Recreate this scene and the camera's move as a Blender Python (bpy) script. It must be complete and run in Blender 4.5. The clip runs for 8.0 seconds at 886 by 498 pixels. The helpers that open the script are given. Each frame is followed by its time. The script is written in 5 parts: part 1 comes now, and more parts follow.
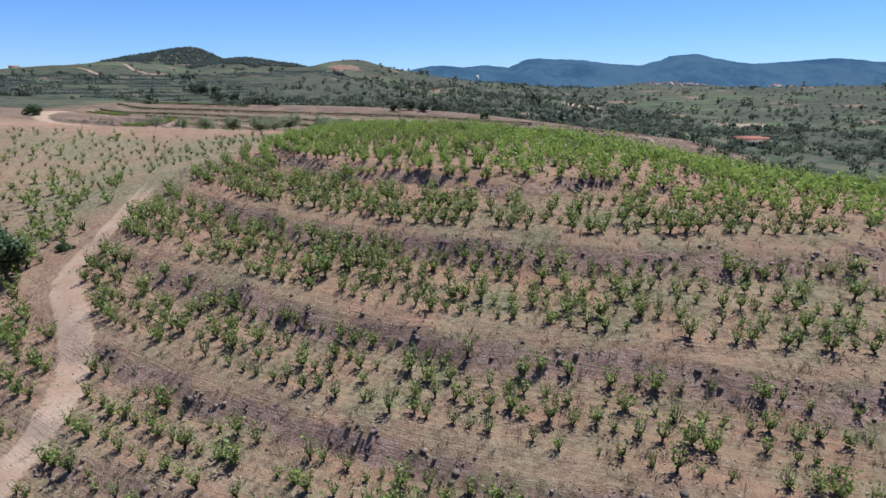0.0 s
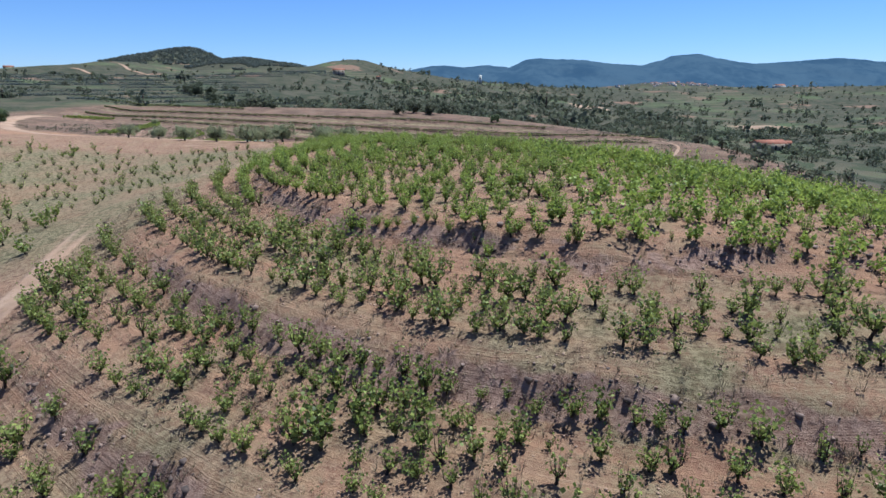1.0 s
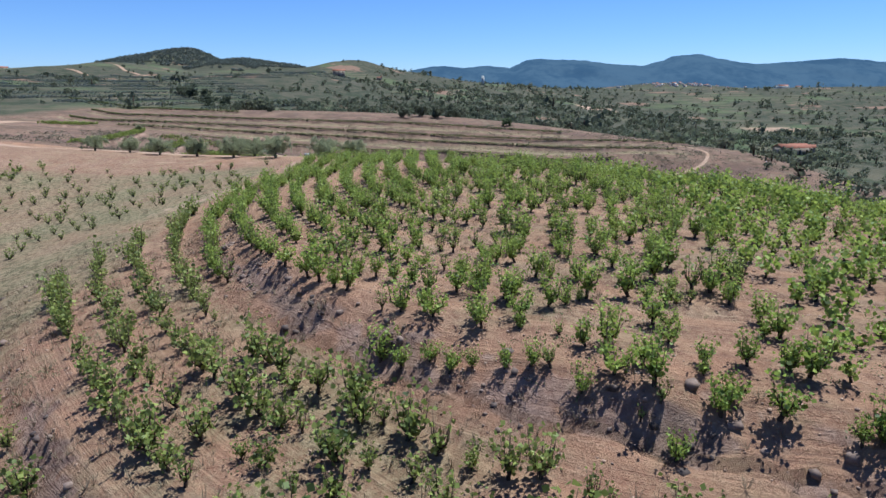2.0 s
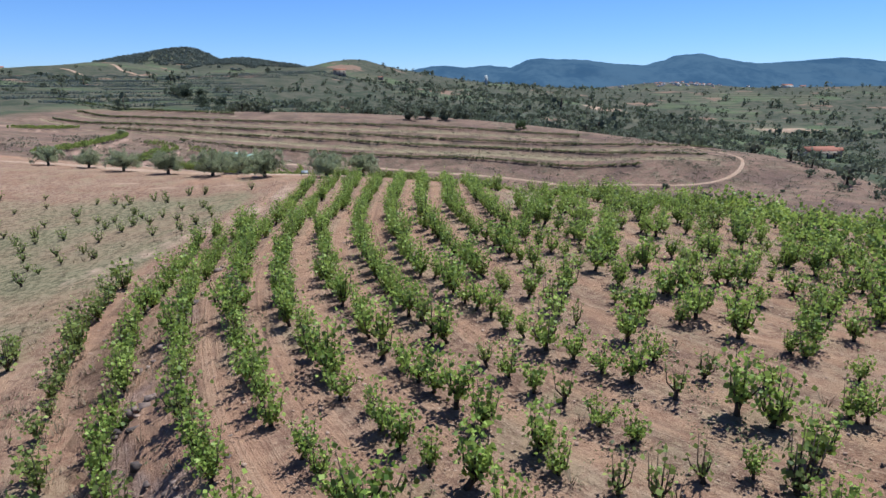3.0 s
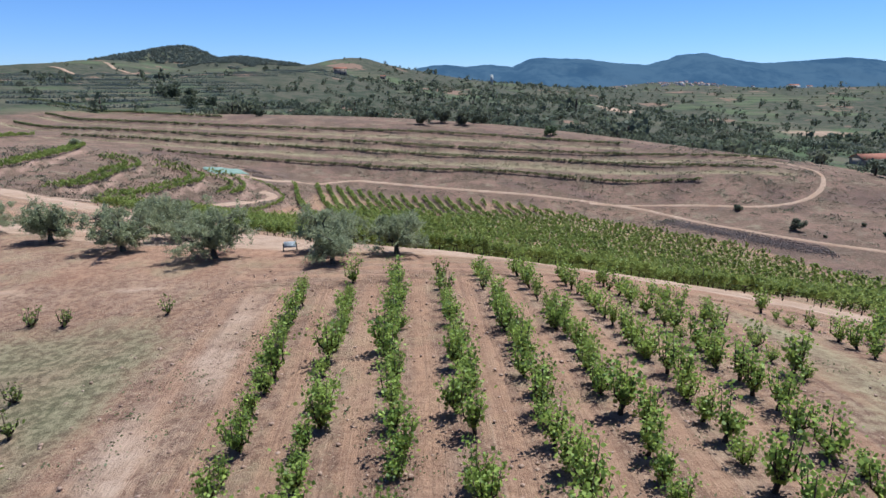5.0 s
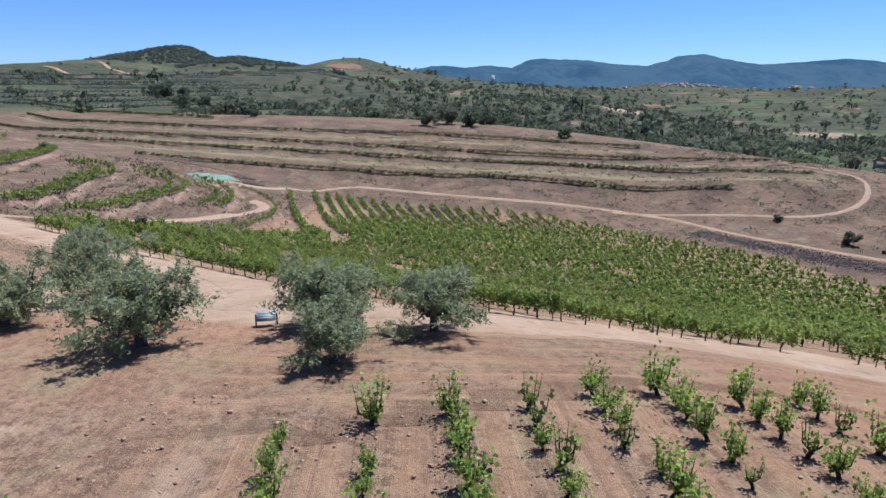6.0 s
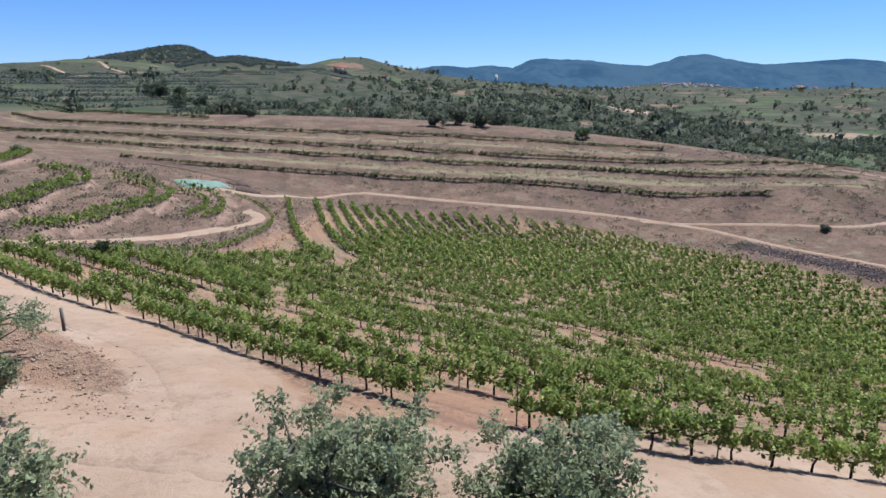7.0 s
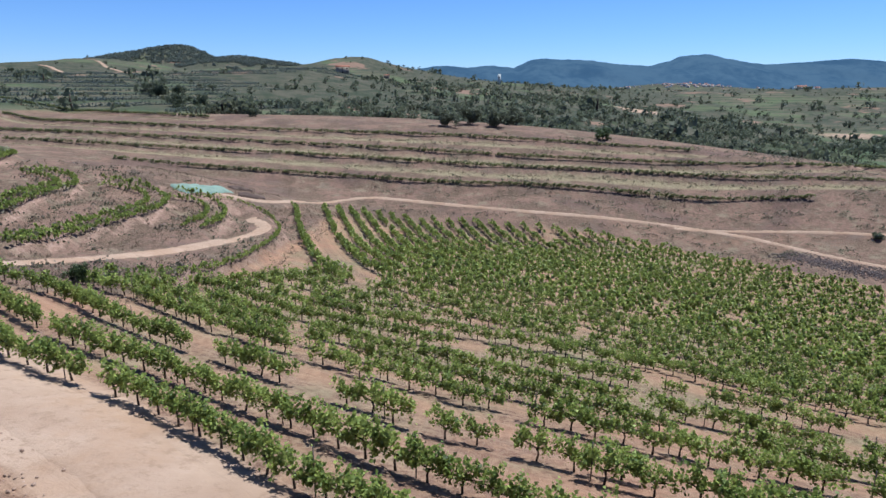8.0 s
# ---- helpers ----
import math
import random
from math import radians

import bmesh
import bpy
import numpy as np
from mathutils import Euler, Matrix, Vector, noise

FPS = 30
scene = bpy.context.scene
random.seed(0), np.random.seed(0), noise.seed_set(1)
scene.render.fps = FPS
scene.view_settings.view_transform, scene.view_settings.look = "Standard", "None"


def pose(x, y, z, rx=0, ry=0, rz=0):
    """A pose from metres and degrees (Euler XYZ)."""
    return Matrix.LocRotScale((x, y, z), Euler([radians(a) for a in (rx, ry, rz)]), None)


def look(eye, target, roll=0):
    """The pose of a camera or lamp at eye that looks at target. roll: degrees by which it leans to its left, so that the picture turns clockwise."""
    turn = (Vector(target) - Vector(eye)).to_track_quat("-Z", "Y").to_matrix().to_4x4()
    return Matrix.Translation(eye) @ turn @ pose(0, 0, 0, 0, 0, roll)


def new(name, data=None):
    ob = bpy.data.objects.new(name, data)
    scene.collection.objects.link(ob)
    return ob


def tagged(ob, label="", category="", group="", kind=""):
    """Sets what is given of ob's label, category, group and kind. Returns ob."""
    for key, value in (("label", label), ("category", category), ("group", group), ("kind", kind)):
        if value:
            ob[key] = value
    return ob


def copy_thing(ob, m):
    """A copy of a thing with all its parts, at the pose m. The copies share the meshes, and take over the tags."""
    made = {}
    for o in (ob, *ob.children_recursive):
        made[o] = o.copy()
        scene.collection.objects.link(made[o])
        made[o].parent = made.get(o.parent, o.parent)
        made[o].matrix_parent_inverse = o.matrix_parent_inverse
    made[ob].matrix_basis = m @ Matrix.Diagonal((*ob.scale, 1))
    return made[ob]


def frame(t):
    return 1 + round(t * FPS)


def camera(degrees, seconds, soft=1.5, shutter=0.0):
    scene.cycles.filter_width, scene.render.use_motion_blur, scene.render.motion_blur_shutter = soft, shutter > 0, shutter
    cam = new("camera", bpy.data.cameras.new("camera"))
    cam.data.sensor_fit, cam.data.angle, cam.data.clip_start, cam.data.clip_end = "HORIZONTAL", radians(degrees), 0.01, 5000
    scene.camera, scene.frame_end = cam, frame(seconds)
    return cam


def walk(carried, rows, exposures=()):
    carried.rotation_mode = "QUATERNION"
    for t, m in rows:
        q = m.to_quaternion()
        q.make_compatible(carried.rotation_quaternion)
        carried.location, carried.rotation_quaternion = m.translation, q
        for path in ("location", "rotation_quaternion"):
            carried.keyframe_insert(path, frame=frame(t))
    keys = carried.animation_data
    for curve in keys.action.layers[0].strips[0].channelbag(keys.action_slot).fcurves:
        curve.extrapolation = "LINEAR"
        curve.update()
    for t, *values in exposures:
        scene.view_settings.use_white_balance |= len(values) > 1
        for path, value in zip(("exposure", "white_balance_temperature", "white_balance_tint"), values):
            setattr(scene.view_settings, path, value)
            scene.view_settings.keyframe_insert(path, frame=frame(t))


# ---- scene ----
cam = camera(72.0, 8.0)
PATH = [
    (0, (0.498, 1.244, 36.610), (0.476, 3.178, 36.098), 0.0),
    (0.5, (-0.917, 9.170, 36.818), (-0.939, 11.104, 36.306), 0.0),
    (1, (-2.622, 17.789, 37.189), (-2.644, 19.722, 36.677), -0.0),
    (1.5, (-4.289, 25.773, 37.489), (-4.311, 27.706, 36.977), -0.0),
    (1.7, (-4.984, 28.829, 37.555), (-5.005, 30.762, 37.044), -0.0),
    (2.8, (-8.515, 45.910, 37.717), (-8.539, 47.845, 37.207), -0.2),
    (3, (-9.182, 48.885, 37.759), (-9.204, 50.818, 37.248), -0.1),
    (3.5, (-10.772, 56.127, 37.870), (-10.794, 58.060, 37.358), -0.0),
    (4, (-12.296, 63.461, 37.921), (-12.316, 65.394, 37.410), -0.0),
    (4.5, (-13.549, 69.837, 37.982), (-13.569, 71.770, 37.470), 0.0),
    (4.7, (-14.059, 72.671, 38.041), (-14.080, 74.604, 37.527), -0.0),
    (5.8, (-16.758, 86.581, 37.499), (-16.775, 88.516, 36.989), 0.1),
    (6, (-17.175, 88.858, 37.375), (-17.191, 90.791, 36.865), 0.1),
    (6.5, (-18.218, 94.156, 37.095), (-18.234, 96.090, 36.585), 0.1),
    (7, (-19.518, 99.520, 36.898), (-19.536, 101.454, 36.388), 0.1),
    (7.5, (-21.047, 103.981, 36.627), (-21.064, 105.915, 36.117), 0.1),
    (8, (-22.758, 107.857, 36.277), (-22.776, 109.791, 35.768), 0.1),
]
walk(cam, [(t, look(eye, target, roll)) for t, eye, target, roll in PATH], exposures=[(0, 0.76, 5200, 6), (8, 0.76, 5200, 6)])

# ---- light ----
SUN_AZ, SUN_EL = radians(46), radians(65)          # from +y towards +x, and above the horizon
world = bpy.data.worlds.new("sky")
scene.world = world
world.use_nodes = True
wn = world.node_tree
sky = wn.nodes.new("ShaderNodeTexSky")
sky.sky_type, sky.sun_disc = "NISHITA", False
sky.sun_elevation, sky.sun_rotation = SUN_EL, SUN_AZ
sky.altitude, sky.air_density, sky.dust_density, sky.ozone_density = 0, 0.85, 0.0, 4.0
clear_air = wn.nodes.new("ShaderNodeMix")
clear_air.data_type, clear_air.blend_type = "RGBA", "MULTIPLY"
clear_air.inputs["Factor"].default_value = 1.0
tint = [i for i in clear_air.inputs if i.type == "RGBA"]
tint[1].default_value = (0.88, 0.97, 1.22, 1)
wn.links.new(sky.outputs[0], tint[0])
wn.links.new([o for o in clear_air.outputs if o.type == "RGBA"][0], wn.nodes["Background"].inputs[0])
wn.nodes["Background"].inputs[1].default_value = 0.056
sun = new("sun", bpy.data.lights.new("sun", "SUN"))
sun.data.energy, sun.data.angle, sun.data.color = 5.0, radians(0.53), (1.0, 0.94, 0.80)
sun.matrix_world = look((0, 0, 200), (-math.sin(SUN_AZ) * math.cos(SUN_EL), -math.cos(SUN_AZ) * math.cos(SUN_EL), 200 - math.sin(SUN_EL)))


# ---- materials ----
class Nodes:
    """A short hand for node materials."""

    def __init__(self, name, rough=0.9):
        self.mat = bpy.data.materials.new(name)
        self.mat.use_nodes = True
        self.t = self.mat.node_tree
        self.b = self.t.nodes["Principled BSDF"]
        self.b.inputs["Roughness"].default_value = rough
        self.b.inputs["Specular IOR Level"].default_value = 0.25

    def put(self, socket, value):
        if hasattr(value, "is_output"):
            self.t.links.new(value, socket)
        else:
            socket.default_value = value

    def place(self):
        return self.t.nodes.new("ShaderNodeNewGeometry").outputs["Position"]

    def noise(self, scale, detail=4.0, rough=0.6, vec=None, out="Fac", stretch=None):
        n = self.t.nodes.new("ShaderNodeTexNoise")
        v = vec or self.place()
        if stretch:
            m = self.t.nodes.new("ShaderNodeMapping")
            m.inputs["Scale"].default_value = stretch
            self.put(m.inputs["Vector"], v)
            v = m.outputs[0]
        self.put(n.inputs["Vector"], v)
        for key, val in (("Scale", scale), ("Detail", detail), ("Roughness", rough)):
            n.inputs[key].default_value = val
        return n.outputs[out]

    def ramp(self, fac, a, b):
        n = self.t.nodes.new("ShaderNodeMapRange")
        n.interpolation_type = "SMOOTHSTEP"
        self.put(n.inputs[0], fac)
        n.inputs[1].default_value, n.inputs[2].default_value = a, b
        return n.outputs[0]

    def math(self, op, a, b=0.0):
        n = self.t.nodes.new("ShaderNodeMath")
        n.operation, n.use_clamp = op, False
        self.put(n.inputs[0], a), self.put(n.inputs[1], b)
        return n.outputs[0]

    def mix(self, fac, a, b):
        n = self.t.nodes.new("ShaderNodeMix")
        n.data_type = "RGBA"
        self.put(n.inputs["Factor"], fac)
        for key, v in (("A", a), ("B", b)):
            s = [i for i in n.inputs if i.name == key and i.type == "RGBA"][0]
            self.put(s, (*v, 1) if isinstance(v, tuple) else v)
        return [o for o in n.outputs if o.type == "RGBA"][0]

    def attr(self, name):
        n = self.t.nodes.new("ShaderNodeAttribute")
        n.attribute_name = name
        return n.outputs["Fac"]

    def island(self):
        return self.t.nodes.new("ShaderNodeNewGeometry").outputs["Random Per Island"]

    def colour(self, c):
        self.put(self.b.inputs["Base Color"], (*c, 1) if isinstance(c, tuple) else c)
        return self

    def bump(self, height, strength=0.5, distance=0.05):
        n = self.t.nodes.new("ShaderNodeBump")
        n.inputs["Strength"].default_value, n.inputs["Distance"].default_value = strength, distance
        self.put(n.inputs["Height"], height)
        self.t.links.new(n.outputs[0], self.b.inputs["Normal"])
        return self


def leaf_material(name, dark, mid, light, through_light=0.35, rough=0.55, brown=0.0):
    """Leaves: each leaf its own green, and some light let through."""
    n = Nodes(name, rough)
    r = n.island()
    c = n.mix(n.ramp(r, 0.0, 0.6), dark, mid)
    c = n.mix(n.ramp(r, 0.6, 1.0), c, light)
    c = n.mix(n.ramp(n.noise(0.35, 2), 0.35, 0.7), c, n.mix(0.5, c, light))
    if brown:                                                     # stands of other kinds, drier and browner
        c = n.mix(n.math("MULTIPLY", n.ramp(n.noise(0.06, 3), 0.45, 0.62), brown), c, (0.124, 0.106, 0.068))
    n.colour(c)
    t = n.t.nodes.new("ShaderNodeBsdfTranslucent")
    m = n.t.nodes.new("ShaderNodeMixShader")
    m.inputs[0].default_value = through_light
    n.put(t.inputs[0], n.mix(0.6, c, light))
    n.t.links.new(n.b.outputs[0], m.inputs[1])
    n.t.links.new(t.outputs[0], m.inputs[2])
    n.t.links.new(m.outputs[0], n.t.nodes["Material Output"].inputs[0])
    return n.mat


def bark_material(name, a, b):
    n = Nodes(name, 0.95)
    f = n.noise(9, 5, 0.7, stretch=(1, 1, 0.25))
    n.colour(n.mix(n.ramp(f, 0.3, 0.7), a, b)).bump(f, 0.8, 0.02)
    return n.mat


VINE_LEAF = leaf_material("vine leaf", (0.026, 0.048, 0.010), (0.130, 0.202, 0.030), (0.352, 0.410, 0.082), 0.42)
TRELLIS_LEAF = leaf_material("trellised vine leaf", (0.024, 0.042, 0.010), (0.132, 0.182, 0.036), (0.372, 0.412, 0.100), 0.44)
TERRACE_LEAF = leaf_material("dusty terrace vine leaf", (0.062, 0.078, 0.026), (0.146, 0.170, 0.056), (0.264, 0.272, 0.110), 0.5)
TIER_LEAF = leaf_material("dull vine leaf on poor soil", (0.026, 0.042, 0.010), (0.112, 0.150, 0.032), (0.292, 0.320, 0.080), 0.38)
OLIVE_LEAF = leaf_material("olive leaf", (0.112, 0.124, 0.058), (0.228, 0.242, 0.116), (0.370, 0.380, 0.226), 0.5, 0.5)
WOOD_LEAF = leaf_material("pine and oak foliage", (0.050, 0.059, 0.035), (0.082, 0.093, 0.056), (0.120, 0.130, 0.082), 0.45, 0.7, 0.45)
# for far forest and vine rows: greens paled and greyed to paint in haze
HAZY_LEAF = leaf_material("distant foliage with haze in its colour", (0.066, 0.080, 0.074), (0.098, 0.112, 0.098), (0.136, 0.148, 0.122), 0.4, 0.8)
VINE_BARK = bark_material("vine bark", (0.030, 0.020, 0.014), (0.074, 0.050, 0.034))
OLIVE_BARK = bark_material("olive bark", (0.040, 0.034, 0.027), (0.107, 0.094, 0.074))
POST_WOOD = bark_material("weathered post", (0.087, 0.067, 0.054), (0.182, 0.148, 0.121))


def ground_material():
    """Red-brown ploughed slate soil, dry grass on the banks, green weeds, pale worn earth."""
    n = Nodes("earth and dry grass", 1.0)
    n.b.inputs["Specular IOR Level"].default_value = 0.05
    big, mid, fine, grit = n.noise(0.035, 4), n.noise(0.35, 5), n.noise(3.2, 6, 0.7), n.noise(17, 4, 0.75)
    streak = n.noise(1.0, 5, 0.7, stretch=(3.2, 0.28, 1.0))
    clump = n.noise(1.15, 5, 0.7)
    soil = n.mix(n.ramp(mid, 0.36, 0.64), (0.196, 0.115, 0.075), (0.262, 0.170, 0.115))
    soil = n.mix(n.math("MULTIPLY", n.ramp(streak, 0.42, 0.62), 0.55), soil, (0.301, 0.175, 0.108))
    soil = n.mix(n.math("MULTIPLY", n.ramp(clump, 0.46, 0.62), 0.45), soil, (0.170, 0.107, 0.081))
    soil = n.mix(n.ramp(fine, 0.4, 0.56), n.mix(0.8, soil, (0.117, 0.065, 0.046)), soil)
    soil = n.mix(n.ramp(grit, 0.54, 0.67), soil, (0.348, 0.248, 0.171))
    soil = n.mix(n.math("MULTIPLY", n.ramp(big, 0.5, 0.66), 0.5), soil, (0.301, 0.154, 0.096))
    soil = n.mix(n.math("MULTIPLY", n.ramp(n.noise(0.3, 6, 0.75), 0.5, 0.64), 0.4), soil, (0.252, 0.199, 0.117))
    rows, till = n.attr("rows"), n.attr("till")
    line = n.t.nodes.new("ShaderNodeCombineXYZ")
    n.put(line.inputs[0], n.math("MULTIPLY", rows, 2.6))
    n.put(line.inputs[1], n.math("MULTIPLY", big, 2.5))
    plough = n.noise(1.0, 6, 0.75, vec=line.outputs[0])
    alley = n.math("COSINE", n.math("MULTIPLY", rows, 2.534))
    alley = n.math("ADD", alley, n.math("MULTIPLY", n.math("SUBTRACT", mid, 0.5), 2.2))
    soil = n.mix(n.math("MULTIPLY", n.ramp(alley, -0.2, 0.9), n.math("MULTIPLY", till, 0.45)), soil, (0.317, 0.179, 0.110))
    soil = n.mix(n.math("MULTIPLY", n.ramp(plough, 0.5, 0.66), n.math("MULTIPLY", till, 0.5)), soil, (0.133, 0.079, 0.058))
    soil = n.mix(n.math("MULTIPLY", n.ramp(plough, 0.46, 0.34), n.math("MULTIPLY", till, 0.4)), soil, (0.352, 0.237, 0.162))
    straw = n.mix(n.ramp(fine, 0.34, 0.66), (0.078, 0.049, 0.036), (0.160, 0.108, 0.077))
    straw = n.mix(n.ramp(n.noise(0.16, 5, 0.7), 0.42, 0.6), straw, n.mix(0.55, straw, (0.224, 0.134, 0.100)))
    straw = n.mix(n.ramp(n.noise(0.3, 6, 0.75), 0.5, 0.66), straw, n.mix(0.7, straw, (0.216, 0.172, 0.116)))
    straw = n.mix(n.ramp(n.noise(0.075, 5, 0.7), 0.5, 0.62), straw, n.mix(0.6, straw, (0.100, 0.062, 0.054)))
    straw = n.mix(n.math("MULTIPLY", n.ramp(clump, 0.5, 0.62), 0.5), straw, (0.080, 0.060, 0.038))
    slate = n.mix(n.ramp(fine, 0.35, 0.65), (0.204, 0.120, 0.088), (0.308, 0.202, 0.154))
    bank = n.mix(n.ramp(n.noise(0.22, 4), 0.38, 0.62), slate, n.mix(0.5, straw, slate))
    weeds = n.mix(n.ramp(fine, 0.4, 0.6), (0.094, 0.083, 0.046), (0.210, 0.171, 0.102))
    weeds = n.mix(n.ramp(n.noise(0.1, 5, 0.7), 0.4, 0.6), weeds, n.mix(0.6, weeds, soil))
    pale = n.mix(n.ramp(mid, 0.3, 0.7), (0.270, 0.178, 0.124), (0.340, 0.236, 0.170))
    pale = n.mix(n.math("MULTIPLY", n.ramp(n.noise(1.7, 6, 0.8), 0.5, 0.64), 0.5), pale, (0.188, 0.120, 0.080))
    pale = n.mix(n.math("MULTIPLY", n.ramp(n.noise(0.2, 5, 0.7), 0.45, 0.62), 0.4), pale, (0.272, 0.160, 0.096))
    z = n.t.nodes.new("ShaderNodeSeparateXYZ")
    n.put(z.inputs[0], n.place())
    band = n.math("FRACT", n.math("ADD", n.math("MULTIPLY", z.outputs[2], 0.42), n.math("MULTIPLY", n.noise(0.02, 3), 2.2)))
    patch = n.noise(0.009, 4, 0.55)
    scrub = n.mix(n.ramp(n.noise(0.11, 6, 0.75), 0.4, 0.6), (0.080, 0.070, 0.050), (0.038, 0.044, 0.028))
    field = n.mix(n.ramp(band, 0.3, 0.5), (0.051, 0.058, 0.034), (0.092, 0.080, 0.054))
    field = n.mix(n.ramp(n.noise(0.02, 3), 0.5, 0.6), field, n.mix(0.6, field, (0.078, 0.100, 0.046)))
    far = n.mix(n.ramp(patch, 0.5, 0.58), scrub, field)
    far = n.mix(n.ramp(n.noise(0.017, 5, 0.6), 0.62, 0.65), far, (0.168, 0.106, 0.076))

    def edge(name, soft=0.22):
        a = n.math("ADD", n.attr(name), n.math("MULTIPLY", n.math("SUBTRACT", fine, 0.5), 0.55))
        a = n.math("ADD", a, n.math("MULTIPLY", n.math("SUBTRACT", mid, 0.5), 0.5))
        return n.ramp(a, 0.5 - soft, 0.5 + soft)

    c = n.mix(edge("dry"), soil, straw)
    c = n.mix(edge("weeds"), c, weeds)
    dead = n.mix(n.ramp(fine, 0.35, 0.65), (0.168, 0.130, 0.078), (0.280, 0.228, 0.138))
    c = n.mix(edge("lip"), c, dead)
    c = n.mix(edge("far", 0.3), c, far)
    c = n.mix(edge("bank"), c, bank)
    c = n.mix(edge("worn"), c, pale)
    n.colour(c)
    relief = n.math("ADD", n.math("MULTIPLY", fine, 0.9), n.math("ADD", n.math("MULTIPLY", grit, 0.4), n.math("MULTIPLY", clump, 0.8)))
    relief = n.math("ADD", relief, n.math("MULTIPLY", plough, n.math("MULTIPLY", till, 1.1)))
    n.bump(n.math("MULTIPLY", relief, n.math("SUBTRACT", 1.0, n.math("MULTIPLY", edge("worn"), 0.5))), 0.75, 0.17)
    return n.mat


def plain_material(name, a, b, scale=2.0, rough=0.85, bump=0.3):
    n = Nodes(name, rough)
    f = n.noise(scale, 5, 0.65)
    n.colour(n.mix(n.ramp(f, 0.3, 0.7), a, b)).bump(f, bump, 0.03)
    return n.mat


GROUND = ground_material()
STONE = plain_material("slate rubble", (0.096, 0.064, 0.051), (0.248, 0.172, 0.136), 3.0)
STRAW = plain_material("standing straw", (0.160, 0.130, 0.072), (0.264, 0.218, 0.126), 0.4)
DRY_GRASS = plain_material("dry grass blades", (0.118, 0.086, 0.056), (0.213, 0.166, 0.106), 0.6)


# ---- the lie of the land ----
# The plan (places and ground heights) is laid out in paces; sizes of things are in metres.
PACE = 0.75


def spline(v):
    v = np.abs(v)
    return np.where(v < 1, (4 - 6 * v**2 + 3 * v**3) / 6, np.where(v < 2, (2 - v) ** 3 / 6, 0))


def smooth(v, a, b):
    v = np.clip((v - a) / (b - a), 0, 1)
    return v * v * (3 - 2 * v)


# broad relief in metres: rows every 40 m northward, columns every 50 m eastward
BROAD = np.array((
    (12.2, 13.1, 14.2, 15.3, 17.8, 23.8, 32.4, 41.7),
    (19.4, 19.8, 20.5, 22.2, 27.2, 32, 35, 36.4),
    (26.6, 26.5, 26.4, 30.2, 43.4, 42, 36.4, 30.4),
    (33.3, 33.3, 33.1, 34.7, 47.5, 44, 34, 24.4),
    (39.2, 39.1, 40.4, 41.4, 41.4, 34.7, 26.9, 19.6),
    (43.8, 41.6, 38.6, 34, 26, 20.8, 18.7, 16.9),
    (45.4, 41.5, 35.2, 25.2, 16.3, 12.1, 14.6, 16.4),
    (42.9, 38.8, 32.8, 21, 13.1, 13.9, 18.7, 18.1),
    (37.6, 34.6, 28.8, 22.6, 21.6, 24.2, 26.2, 19.9),
    (33.2, 34.3, 34.4, 35.7, 35.6, 31, 25.9, 17.8),
    (35.1, 37.4, 38.8, 39, 36.3, 30.2, 22.6, 13.9),
    (39.8, 40.7, 39.3, 34.8, 29.9, 25.4, 18, 9.3),
))
# smaller swells on it, every 30 m eastward and 20 m northward
SWELL = np.array((
    (-0.1, -0.6, -0.8, -0.7, 0.7, 0.2, -0.1),
    (-0.3, -2.1, -2.3, 0.9, -1.6, -2, -0.3),
    (-0, -2, 0.1, 2.1, -1, -1.9, -0.4),
    (1.5, -0.2, 0.9, -0.5, -0.2, -0.4, -0.1),
    (3.4, -2, -0.6, 0.5, -1, -0.3, 0),
    (4.4, -1.6, -0.5, 0.6, -0.8, -0.3, 0),
    (0.8, 0.3, 1.8, 0.6, -0.3, -0.1, 0),
    (-0.1, 1.3, -1.4, -2.7, -0.7, -0.1, -0),
    (-0.4, 1.1, -0.6, -0.7, -0.7, -0.7, -0.2),
    (-1.6, -1.8, 1.3, 0.9, -1.1, -2, -0.1),
    (1.8, -0, 1.7, 2.2, -0.5, -1.2, 1.5),
    (2.1, -1.8, -0.5, 2, -1.5, 3, 2.8),
    (5.9, 2.2, -4.2, -0.8, -3.2, -1.1, -2.9),
    (-3.2, -5.4, -3, 3.7, -6.2, 3.1, 2.6),
))


def lattice(x, y, table, x0, y0, dx, dy, closed):
    out = 0.0
    cols = [spline((x - x0) / dx - i) for i in range(table.shape[1])]
    rows = [spline((y - y0) / dy - j) for j in range(table.shape[0])]
    for j, r in enumerate(rows):
        out = out + r * sum(c * h for c, h in zip(cols, table[j]))
    if closed:
        out = out / ((sum(cols) + 1e-9) * (sum(rows) + 1e-9))
    return out


def ripple(x, y, size, seed=0.0):
    """Cheap soft noise from crossed waves, between -1 and 1."""
    x, y = x / size + seed * 3.1, y / size - seed * 1.7
    a = np.sin(1.7 * x + 1.3 * np.sin(1.1 * y + seed)) * np.cos(1.9 * y + 1.2 * np.sin(0.9 * x))
    b = np.sin(3.7 * x - 2.1 * y + 1.6 * np.sin(2.3 * y + x)) * 0.5
    return (a + b) / 1.5


def near_land(x, y):
    xc, yc = np.clip(x, -215, 165), np.clip(y, -40, 440)
    return lattice(xc, yc, BROAD, -200, -20, 50, 40, True) + lattice(x, y, SWELL, -90, 30, 30, 20, False)


